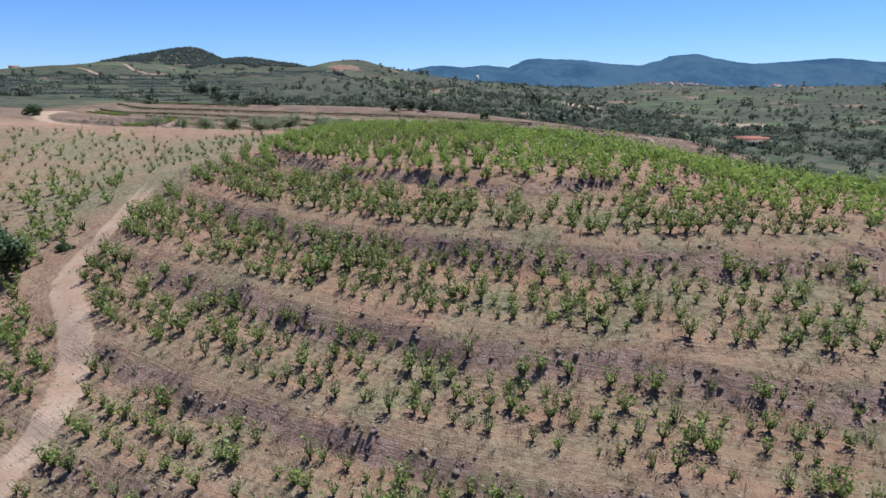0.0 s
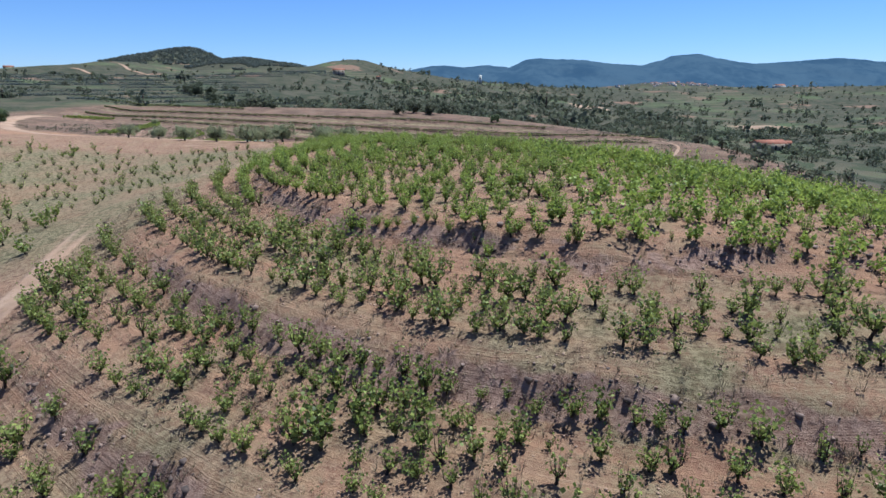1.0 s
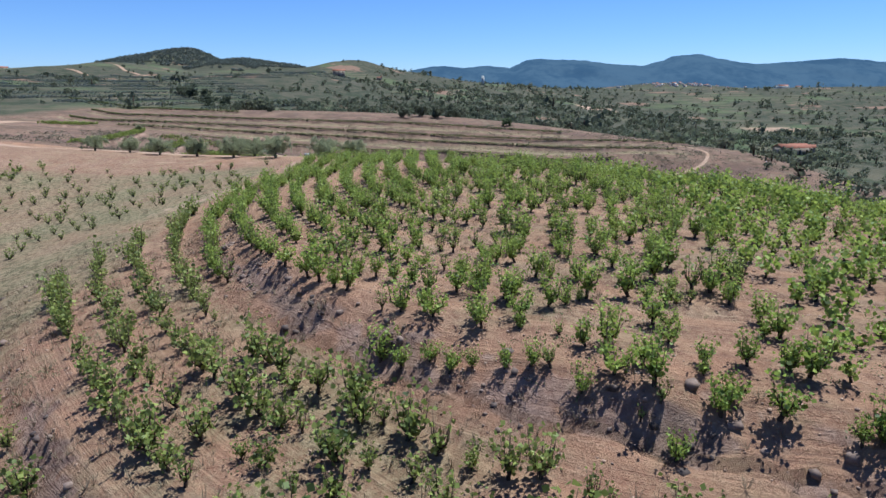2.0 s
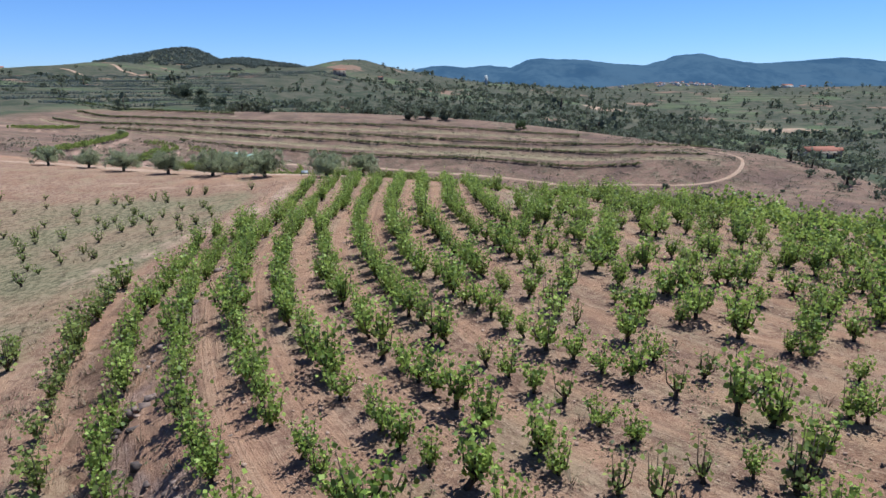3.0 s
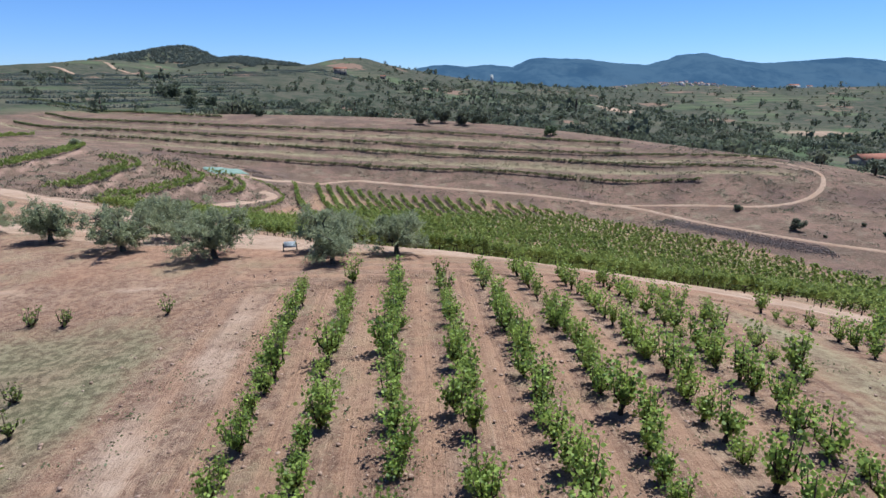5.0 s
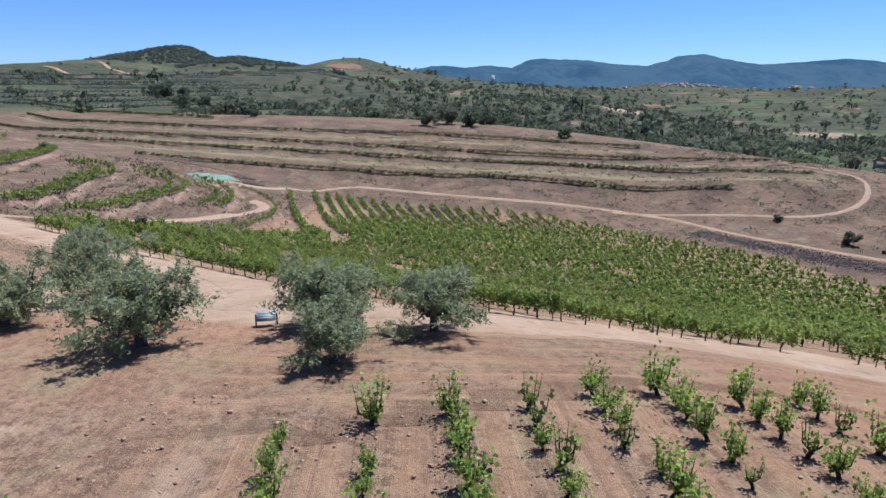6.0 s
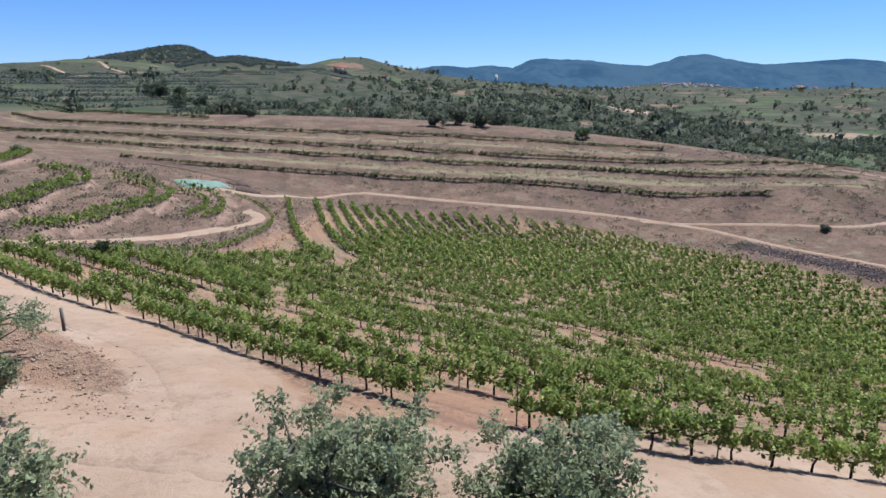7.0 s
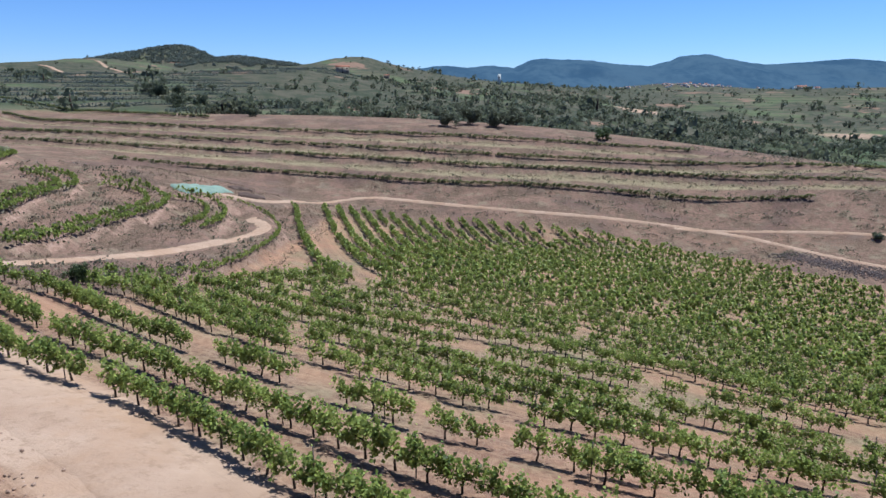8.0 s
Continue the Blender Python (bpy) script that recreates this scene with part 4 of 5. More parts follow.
front_xy, front_way = rows_along(lambda x, y: front_rows(x, y) + 0.5, 1.0, 1.36, -68, 78, 122, 224, in_front, rng, 0.05)
valley_xy, valley_way = rows_along(lambda x, y: inner(x, y) + 1.55, 3.1, 1.4, -66, 90, 140, 292, in_valley, rng, 0.05)
edge_xy, edge_way = along(shifted(FIELD_EDGE, 0.2), 1.36, rng)
inside = (edge_xy[:, 0] > -24) & (edge_xy[:, 0] < 60)
edge_xy, edge_way = edge_xy[inside], edge_way[inside]
gap = np.array([np.min(np.hypot(edge_xy[:, 0] - p, edge_xy[:, 1] - q)) for p, q in front_xy])
front_xy, front_way = front_xy[gap > 1.3], front_way[gap > 1.3]
trellis_xy, trellis_way = np.vstack([front_xy, edge_xy, valley_xy]), np.concatenate([front_way, edge_way, valley_way])
keep = (rng.random(len(trellis_xy)) > 0.05) & (ripple(trellis_xy[:, 0], trellis_xy[:, 1], 9, 7) < 0.82)
trellis_xy, trellis_way = trellis_xy[keep], trellis_way[keep]
d = np.hypot(trellis_xy[:, 0] + 30, trellis_xy[:, 1] - 163)
chosen = np.argsort(d)[:300]
models = []
for wood, leaf in TRELLIS:
    root = thing("trellised_vine", 0, 0, "dark green grapevine trained on wires with bare trunk", "grapevine", "trellised vines in the valley")
    part("trunk", wood, VINE_BARK, root, "thin dark woody trunk", soft=True)
    part("canopy", leaf, TRELLIS_LEAF, root)
    models.append(root)
for k, i in enumerate(chosen):
    m = at_ground(*trellis_xy[i], trellis_way[i] + rng.normal(scale=0.06), rng.uniform(0.86, 1.1))
    if k < len(models):
        models[k].matrix_basis = m
    else:
        copy_thing(models[k % 7], m @ Matrix.Diagonal([1 / v for v in models[k % 7].scale] + [1]))
rest = np.setdiff1d(np.arange(len(trellis_xy)), chosen)
far_off = d[rest] > 55
for name, idx, protos in (("trellised_vines", rest[~far_off], TRELLIS_MID), ("far_trellised_vines", rest[far_off], TRELLIS_FAR)):
    stuff(name, [both(b) for b in protos], on_land(trellis_xy[idx]), trellis_way[idx] + rng.normal(scale=0.06, size=len(idx)), rng.uniform(0.88, 1.15, len(idx)) * (1.12 if protos is TRELLIS_FAR else 1.0),
          (VINE_BARK, TRELLIS_LEAF), "long rows of dark green trellised grapevines in the valley", "grapevines")


# ---- rows on the knoll and on the far terraces ----
knoll = [along(shifted(l, o), 1.4, rng) for k, l in enumerate(KNOLL_ROWS) for o in ((0.4, 3.2) if k < 5 else (0.4,))]
kxy, kway = np.vstack([k[0] for k in knoll]), np.concatenate([k[1] for k in knoll])
stuff("knoll_vines", [both(b) for b in TRELLIS_FAR], on_land(kxy), kway, rng.uniform(0.75, 1.0, len(kxy)) * np.where(np.arange(len(kxy)) < len(kxy) - len(knoll[-1][0]), 1.0, 0.7), (VINE_BARK, TRELLIS_LEAF),
      "curved rows of trellised vines round the terraced knoll", "grapevines")


slope = [along(shifted(l, 0.9), 0.75, rng) for l in SLOPE_ROWS]
sxy, sway = np.vstack([k[0] for k in slope]), np.concatenate([k[1] for k in slope])
keep = rng.random(len(sxy)) > 0.04
sxy, sway = sxy[keep], sway[keep]
stuff("terrace_vines", [both(trellis_vine_shape(rng, 76, 0.23, 0.0, 3)) for _ in range(5)], on_land(sxy), sway, rng.uniform(0.7, 1.0, len(sxy)), (VINE_BARK, TERRACE_LEAF),
      "rows of vines along the lips of the dry far terraces", "grapevines")


# ---- olive trees beside the track ----
def olive_shape(rng, tall=3.9, wide=2.4, n=16000):
    """A spreading olive: short trunk, open limbs, feathery twigs set with narrow leaves."""
    head = np.array([0.04, 0, 0.85])
    wood = [tube([(0, 0, -0.15), (0.06, 0.04, 0.4), head], (0.26, 0.18, 0.16), 8)]
    twigs = []
    limbs = rng.integers(9, 12)
    for k in range(limbs):
        a = 2 * np.pi * (k + rng.uniform(-0.35, 0.35)) / limbs
        r, h = wide * rng.uniform(0.3, 0.7), tall * (rng.uniform(0.4, 0.72) if k % 2 else rng.uniform(0.3, 0.46))
        tip = np.array([np.cos(a) * r, np.sin(a) * r, h])
        mid = head * 0.45 + tip * (0.55, 0.55, 0) + (0, 0, h * 0.42)
        wood.append(tube([head, mid, tip], (0.12, 0.075, 0.03), 6))
        for _ in range(rng.integers(4, 7)):
            t = rng.uniform(0.35, 1.0)
            root = (1 - t) * mid + t * tip
            b = root + rng.normal(scale=0.5, size=3) * (1, 1, 0.7) + (0, 0, 0.2)
            wood.append(tube([root, (root + b) / 2 + rng.normal(scale=0.08, size=3), b], (0.045, 0.03, 0.012), 4))
            for _ in range(rng.integers(7, 12)):
                out = rng.normal(size=3) + (b - (0, 0, tall * 0.35)) * (0.5, 0.5, 0.25) + (0, 0, 0.15)
                out /= np.linalg.norm(out)
                start = b + rng.normal(scale=0.16, size=3)
                twigs.append((start, start + out * rng.uniform(0.3, 0.72) - (0, 0, rng.uniform(0, 0.25))))
    a, b = np.array([t[0] for t in twigs]), np.array([t[1] for t in twigs])
    pick = rng.integers(0, len(twigs), n)
    t = rng.uniform(0, 1.05, n)[:, None]
    p = a[pick] * (1 - t) + b[pick] * t + rng.normal(scale=0.075, size=(n, 3))
    p[:, 2] = np.maximum(p[:, 2], 0.5 + 0.45 * rng.random(n))
    way = (b - a)[pick]
    return joined(wood), leaves(rng, p, 0.125, 1.9, 0.0, way * 1.2)


OLIVES = [olive_shape(rng) for _ in range(4)]
OLIVE_PLACES = ((-58.4, 150.9, 0.73), (-50.6, 147.9, 0.77), (-46.4, 156.2, 0.80), (-43.3, 144.6, 0.77), (-35.6, 141.9, 0.84), (-27.2, 139.8, 0.62), (-23.5, 144.3, 0.76), (-41.4, 149.4, 0.72), (-28.4, 144.4, 0.8), (-66, 155.5, 0.69), (-74, 158.5, 0.73))
olive_models = []
for k, (x, y, size) in enumerate(OLIVE_PLACES):
    m = at_ground(x, y, rng.uniform(0, 6.28), size)
    if k < 4:
        root = thing("olive_tree", 0, 0, "grey-green olive tree with short dark trunk beside the track", "olive tree", "olive trees by the track")
        part("trunk", OLIVES[k][0], OLIVE_BARK, root, "dark gnarled branching trunk", soft=True)
        part("crown", OLIVES[k][1], OLIVE_LEAF, root)
        root.matrix_basis = m
        olive_models.append(root)
    else:
        src = olive_models[k % 4]
        copy_thing(src, m @ Matrix.Diagonal([1 / v for v in src.scale] + [1]))


# ---- woods beyond the terraces ----
def foliage(rng, places, out, size):
    """Small flat sprays that lie on the rounded surface of a crown."""
    m = out + rng.normal(scale=0.42, size=out.shape)
    m /= np.linalg.norm(m, axis=1)[:, None]
    a = np.cross(m, rng.normal(size=m.shape))
    a /= np.linalg.norm(a, axis=1)[:, None]
    s = (size * rng.uniform(0.6, 1.3, len(places)))[:, None]
    b = np.cross(m, a) * s * 0.42
    a = a * s * 0.55
    v = np.stack([places - a, places + b - m * s * 0.1, places + a, places - b - m * s * 0.1], 1)
    return v.reshape(-1, 3), np.arange(4 * len(places)).reshape(-1, 4)


def wood_shape(rng, n=30, leaf=0.3, lumps=5):
    c = rng.normal(scale=(0.27, 0.27, 0.12), size=(lumps, 3)) + (0, 0, 0.42)
    r = rng.uniform(0.2, 0.38, lumps)
    k = rng.integers(0, lumps, n)
    d = rng.normal(size=(n, 3)) + (0, 0, 0.25)
    d /= np.linalg.norm(d, axis=1)[:, None]
    p = c[k] + d * r[k][:, None] * rng.uniform(0.8, 1.06, (n, 1))
    p[:, 2] = np.maximum(p[:, 2], 0.06)
    return joined([tube([(0, 0, -0.05), (0, 0, 0.3), (0.02, 0, 0.6)], (0.06, 0.05, 0.03), 4)]), foliage(rng, p, d, leaf)


WOODS = [wood_shape(rng, 28, 0.31, 4) for _ in range(8)]
SCRUB = [wood_shape(rng, 76, 0.2, 6) for _ in range(8)]
n = 13000
y = 405 + 1000 * rng.random(n) ** 1.5
x = -30 + (y + 20) * rng.uniform(-0.8, 0.84, n)
dense = 0.35 + 0.55 * ripple(x, y, 48, 9) + 0.35 * ripple(x, y, 17, 4) + 0.8 * np.exp(-(((x - 25 - 0.1 * y) / 150) ** 2)) - 0.5 * smooth(-x, 100, 200) + 0.02 * smooth(x, 150, 350) - 0.35 * (1 - smooth(y, 440, 580)) * smooth(x, 20, 120) - 0.12 * smooth(y, 900, 1200)
ok = rng.random(n) < np.clip(dense, 0.03, 0.95) * (1 - 0.97 * np.clip(clearing(x, y), 0, 1))
bx, by = rng.uniform(108, 360, 300), rng.uniform(215, 410, 300)
wxy = np.vstack([np.column_stack([x, y])[ok], np.column_stack([bx, by])[(ripple(bx, by, 40, 6) > -0.5) & (bx > 105 + 0.1 * (by - 215))]])
for name, some, shapes in (("woodland", wxy[wxy[:, 1] < 590], SCRUB), ("far_woodland", wxy[wxy[:, 1] >= 590], WOODS)):
    stuff(name, [both(w) for w in shapes], on_land(some, 0.2), rng.uniform(0, 6.28, len(some)), 1.0 + rng.gamma(1.4, 1.4, len(some)), (VINE_BARK, WOOD_LEAF),
          "dark green pine and oak scrub on the hills", "woodland")
n = 4600
y = rng.uniform(1780, 2330, n)
x = rng.uniform(-1100, -470, n) + (y - 2250) * 0.3
ok = plain_land(x, y) + 26 * ripple(x, y, 60, 3) > 112
x, y = x[ok], y[ok]
n = len(x)
stuff("hill_forest", [both(w) for w in WOODS], on_land(np.column_stack([x, y]), 0.5), rng.uniform(0, 6.28, n), rng.uniform(4, 8.5, n), (VINE_BARK, HAZY_LEAF),
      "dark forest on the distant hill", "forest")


# ---- shrubs, single trees and far fields ----
def box(x0, x1, y0, y1, z0, z1):
    v = np.array([(x, y, z) for z in (z0, z1) for y in (y0, y1) for x in (x0, x1)], float)
    f = np.array([(0, 2, 3, 1), (4, 5, 7, 6), (0, 1, 5, 4), (2, 6, 7, 3), (0, 4, 6, 2), (1, 3, 7, 5)])
    return v, f


SHRUB_LEAF = leaf_material("shrub leaf", (0.026, 0.042, 0.018), (0.058, 0.083, 0.032), (0.109, 0.134, 0.054), 0.45, 0.6)


def shrub(x, y, size, label, name="shrub", tall=1.0, leaf=None, seed=1):
    r = np.random.default_rng(seed)
    n = 1700
    c = r.normal(scale=(0.33, 0.33, 0.2 * tall), size=(14, 3)) + (0, 0, 0.62 * tall)
    k = r.integers(0, 14, n)
    d = r.normal(size=(n, 3))
    d /= np.linalg.norm(d, axis=1)[:, None]
    p = c[k] + d * r.uniform(0.2, 0.36, n)[:, None]
    p[:, 2] = np.maximum(p[:, 2], 0.06 + 0.1 * r.random(n))
    root = thing(name, x, y, label, "shrub" if name == "shrub" else "tree", turn=0.0, size=size * PACE)
    wood = [tube([(0, 0, -0.1), (0.02, 0, 0.25 * tall), (0.03, 0.02, 0.5 * tall)], (0.056, 0.044, 0.032), 6)]
    for q in c[:6]:
        wood.append(tube([(0.02, 0, 0.25 * tall), (q + (0, 0, 0.2)) / 2, q], (0.032, 0.020, 0.008), 4))
    part("trunk", joined(wood), OLIVE_BARK, root, soft=True)
    part("crown", foliage(r, p, d, 0.13), leaf or SHRUB_LEAF, root)


shrub(-42.2, 57.5, 3.8, "dark green round tree beside the dirt track", "field_tree", 1.15, seed=2)
shrub(-40.0, 63.5, 0.95, "low dark green bush at the track's edge", seed=3, tall=0.6)
shrub(65.0, 249.0, 2.0, "dark green bush on the dry slope below the track", seed=4, tall=1.3, leaf=WOOD_LEAF)
shrub(60.7, 270, 1.6, "brown-green bush on the dry bank above the track", seed=5, tall=0.9, leaf=WOOD_LEAF)
shrub(-60.5, 190.8, 1.05, "slim dark bush between the vine rows", seed=6, tall=1.5)
shrub(-136, 206, 3.7, "round dark tree beside the pale track", "field_tree", 1.1, seed=7)
shrub(19.6, 345, 3.2, "dark bushy tree at the top of the terraces", "field_tree", 1.0, seed=8)
shrub(-117, 262, 1.8, "grey-green bush at the end of the terrace", seed=9, tall=0.9, leaf=OLIVE_LEAF)
for k, (x, y, s) in enumerate(((92.5, 256.5, 0.9), (81.2, 248.4, 0.8), (68.7, 242.9, 0.6), (81.9, 241.7, 0.7))):
    shrub(x, y, s, "small dark bush on the dry slope", tall=1.1, leaf=WOOD_LEAF, seed=40 + k)
for k, (x, y, s) in enumerate(((-31, 356, 6), (-23, 362, 7), (-14, 358, 6), (-6, 370, 6), (-4, 430, 12), (6, 445, 10), (-205, 520, 9), (-214, 530, 8), (-196, 528, 7), (-175, 478, 8), (-166, 484, 7), (-146, 456, 6), (-106, 380, 4))):
    shrub(x, y, s * 0.72, "tall dark pine tree at the edge of the woods", "pine_tree", 1.15, leaf=WOOD_LEAF, seed=20 + k)

# low contour rows on the far hills
def far_fields(x, y):
    return (ripple(x, y, 120, 2) > -0.1) & (x < -110 - 0.05 * (y - 420))


fxy, fway = rows_along(lambda x, y: plain_land(x, y), 2.4, 2.4, -640, -105, 425, 1000, far_fields, rng, 0.2, 4.0)
hedge = leaves(np.random.default_rng(3), np.random.default_rng(4).normal(scale=(1.3, 0.3, 0.3), size=(12, 3)) + (0, 0, 0.6), 0.9, 1.3, 0.1)
stuff("far_vine_rows", [(hedge[0], hedge[1], np.zeros(12, int))], on_land(fxy), fway, rng.uniform(0.7, 1.2, len(fxy)), (HAZY_LEAF,),
      "distant rows of vines along the contours", "grapevines")
fxy, fway = rows_along(lambda x, y: plain_land(x, y), 1.5, 2.8, 170, 330, 430, 640, lambda x, y: np.hypot(x - 265, y - 560) < 50, rng, 0.2, 4.0)
stuff("far_vine_rows", [(hedge[0], hedge[1], np.zeros(12, int))], on_land(fxy), fway, rng.uniform(0.7, 1.2, len(fxy)), (HAZY_LEAF,),
      "distant vine rows on a pale terraced field", "grapevines")


# ---- buildings ----
ROOF = plain_material("red clay roof tiles", (0.192, 0.064, 0.038), (0.269, 0.109, 0.064), 1.5)
PLASTER = plain_material("weathered plaster", (0.230, 0.179, 0.134), (0.320, 0.262, 0.205), 0.8)
WHITE = plain_material("white stucco", (0.435, 0.422, 0.397), (0.512, 0.506, 0.486), 0.5)
DARK = plain_material("dark window opening", (0.013, 0.013, 0.014), (0.026, 0.026, 0.029), 1.0, 0.4)


def house(x, y, w, d, h, turn, label, wall=PLASTER, name="house", floors=1):
    w, d = w * PACE, d * PACE
    h = max(h * PACE, 2.9 * floors)
    root = thing(name, x, y, label, "house", turn=radians(turn))
    part("wall", box(-w / 2, w / 2, -d / 2, d / 2, -0.8, h), wall, root)
    v = np.array([(-w / 2 - 0.4, -d / 2 - 0.4, h), (w / 2 + 0.4, -d / 2 - 0.4, h), (w / 2 + 0.4, d / 2 + 0.4, h), (-w / 2 - 0.4, d / 2 + 0.4, h),
                  (-w / 2 - 0.4, 0, h + d * 0.26), (w / 2 + 0.4, 0, h + d * 0.26)], float)
    v = np.vstack([v, v - (0, 0, 0.18)])
    f = np.array([(0, 1, 5, 4), (3, 4, 5, 2), (6, 10, 11, 7), (9, 8, 11, 10), (0, 6, 7, 1), (2, 8, 9, 3), (0, 4, 10, 6), (4, 3, 9, 10), (1, 7, 11, 5), (5, 11, 8, 2)])
    part("roof", (v, f), ROOF, root, "red tiled pitched roof")
    for sx in (-1, 1):
        part("gable", (np.array([(sx * w / 2, -d / 2, h - 0.1), (sx * w / 2, d / 2, h - 0.1), (sx * w / 2, 0.02, h + d * 0.24), (sx * w / 2, -0.02, h + d * 0.24)]), np.array([(0, 1, 2, 3)])), wall, root)
    n = max(2, int(w / 3.5))
    for fl in range(floors):
        for k in range(n):
            cx, cz = -w / 2 + (k + 0.5) * w / n, 1.0 + fl * 2.9
            part("window" if fl or k != n // 2 else "door", box(cx - 0.5, cx + 0.5, -d / 2 - 0.05, -d / 2 + 0.1, cz if fl or k != n // 2 else 0, cz + 1.2), DARK, root)
    return root


house(206, 432, 20, 9, 4.2, 12, "low farmhouse with a red tiled roof in the valley", floors=1)
house(221, 441, 8, 6, 3.4, -20, "small farm shed with a red tiled roof", name="farm_shed")
house(-157, 897, 16, 8, 5, 8, "old farmhouse on the ridge among dark trees", floors=2, name="farmhouse")
house(-120, 1050, 7, 5, 3.5, -15, "small pale house on the far ridge", floors=1)
house(1320, 2578, 46, 20, 9, 14, "long white building in the far valley", WHITE, floors=3, name="winery_building")
house(1395, 2600, 20, 14, 7, -10, "white building in the far valley", WHITE, floors=2, name="winery_building")
house(-890, 1290, 18, 9, 5, 25, "house on the skyline of the green hill", floors=2)
vr = np.random.default_rng(11)
village = house(1150, 3320, 26, 16, 12, 10, "pale village house with a red roof far away", WHITE, floors=3, name="village_house")
tagged(village, group="village in the far valley")
for _ in range(52):
    copy_thing(village, at_ground(vr.normal(1180, 165), vr.normal(3340, 60), vr.uniform(0, 3.1), vr.uniform(0.35, 0.75), 0.5))
tower = thing("tower", 51.6, 1180, "narrow white tower on a distant ridge", "tower")
part("shaft", box(-1.9, 1.9, -1.9, 1.9, -1, 11), WHITE, tower)
part("cornice", box(-2.05, 2.05, -2.05, 2.05, 11, 11.5), WHITE, tower)
part("roof", (np.array([(-1.95, -1.95, 11.5), (1.95, -1.95, 11.5), (1.95, 1.95, 11.5), (-1.95, 1.95, 11.5), (0, 0, 12.4)], float), np.array([(0, 1, 4, 4), (1, 2, 4, 4), (2, 3, 4, 4), (3, 0, 4, 4)])[:, :3]), WHITE, tower)
part("opening", box(-0.5, 0.5, -1.98, -1.8, 7, 9), DARK, tower)


# ---- posts, sign board, sheet ----
def post_shape(h, r):
    return tube([(0, 0, -0.2), (0.01, 0, h * 0.5), (0, 0.01, h)], (r, r * 0.95, r * 0.9), 6)


def post(x, y, h, r, label):
    root = tagged(new("post", mesh_of("post", *post_shape(h, r), POST_WOOD, soft=True)), label, "post")
    root.matrix_basis = at_ground(x, y)
    return root


post(-46.2, 162.4, 1.0, 0.07, "dark weathered wooden post beside the track")

STEEL = Nodes("galvanised stake", 0.55)
STEEL.b.inputs["Metallic"].default_value = 0.6
STEEL.colour(STEEL.mix(STEEL.noise(12), (0.096, 0.074, 0.058), (0.154, 0.122, 0.096)))
stake = None
picks = [i for i in range(len(trellis_xy)) if (i * 7) % 5 == 0 and d[i] < 70]
picks.sort(key=lambda i: math.hypot(trellis_xy[i, 0] + 34, trellis_xy[i, 1] - 164))
for i in picks[:150]:
    x, y = trellis_xy[i] + 0.5 * np.array([math.cos(trellis_way[i]), math.sin(trellis_way[i])])
    if stake is None:
        stake = tagged(new("trellis_stake", mesh_of("trellis_stake", *post_shape(1.3, 0.02), STEEL.mat, soft=True)), "thin grey metal stake in a vine row", "stake", "stakes of the vine rows")
        stake.matrix_basis = at_ground(x, y)
    else:
        copy_thing(stake, at_ground(x, y))
rest = picks[150:]
v, f = post_shape(1.25, 0.022)
stuff("trellis_stakes", [(v, f, np.zeros(len(f), int))], on_land(trellis_xy[rest] + 0.4), rng.uniform(0, 6, len(rest)), np.ones(len(rest)), (STEEL.mat,), "thin metal stakes in the vine rows", "stakes")

sign = thing("sign_board", -31.2, 144.6, "small grey information board on two dark posts", "sign", turn=radians(14), size=0.74)
for sx in (-0.47, 0.47):
    part("leg", tube([(sx, 0, -0.2), (sx, 0, 0.3), (sx, 0, 0.62)], (0.040, 0.040, 0.040), 6), VINE_BARK, sign)
tilt = Matrix.Rotation(radians(36), 3, "X")
INK = plain_material("faded print", (0.160, 0.168, 0.184), (0.224, 0.232, 0.248), 3.0)
BOARD = plain_material("faded printed board", (0.176, 0.184, 0.200), (0.272, 0.280, 0.292), 2.0, 0.5)
v, f = box(-0.45, 0.45, -0.27, 0.27, -0.02, 0.02)
part("panel", (np.array([tilt @ Vector(p) for p in v]) + (0, 0, 0.52), f), BOARD, sign, "pale grey tilted panel")
for k, wide in enumerate((0.66, 0.5, 0.6)):
    v, f = box(-0.36, -0.36 + wide, -0.025, 0.025, 0.022, 0.026)
    part("text_line", (np.array([tilt @ Vector(p + (0, 0.14 - 0.13 * k, 0)) for p in v]) + (0, 0, 0.52), f), INK, sign)


def draped(name, line_x, line_y, material, label, category, thick):
    """A loose sheet or heap over the ground; thick gives its height in the middle."""
    n, m = 26, 14
    u, w = np.meshgrid(np.linspace(0, 1, n), np.linspace(0, 1, m), indexing="ij")
    x = (1 - u) * ((1 - w) * line_x[0] + w * line_x[3]) + u * ((1 - w) * line_x[1] + w * line_x[2])
    y = (1 - u) * ((1 - w) * line_y[0] + w * line_y[3]) + u * ((1 - w) * line_y[1] + w * line_y[2])
    x, y = x + 0.35 * ripple(x, y, 2.0, 1), y + 0.35 * ripple(x, y, 2.3, 2)
    edge = np.minimum(np.minimum(u, 1 - u) * 2, np.minimum(w, 1 - w) * 2)
    z = land(x, y) + thick * np.sqrt(edge) * (1 + 0.35 * ripple(x, y, 1.4, 3)) + 0.06 - 0.2 * (edge < 1e-6)
    i, j = np.meshgrid(np.arange(n - 1), np.arange(m - 1), indexing="ij")
    f = np.stack([i * m + j, i * m + j + 1, (i + 1) * m + j + 1, (i + 1) * m + j], -1).reshape(-1, 4)
    ob = new(name, mesh_of(name, np.stack([x, y, z], -1).reshape(-1, 3) * PACE, f, material, soft=True))
    return tagged(ob, label, category)


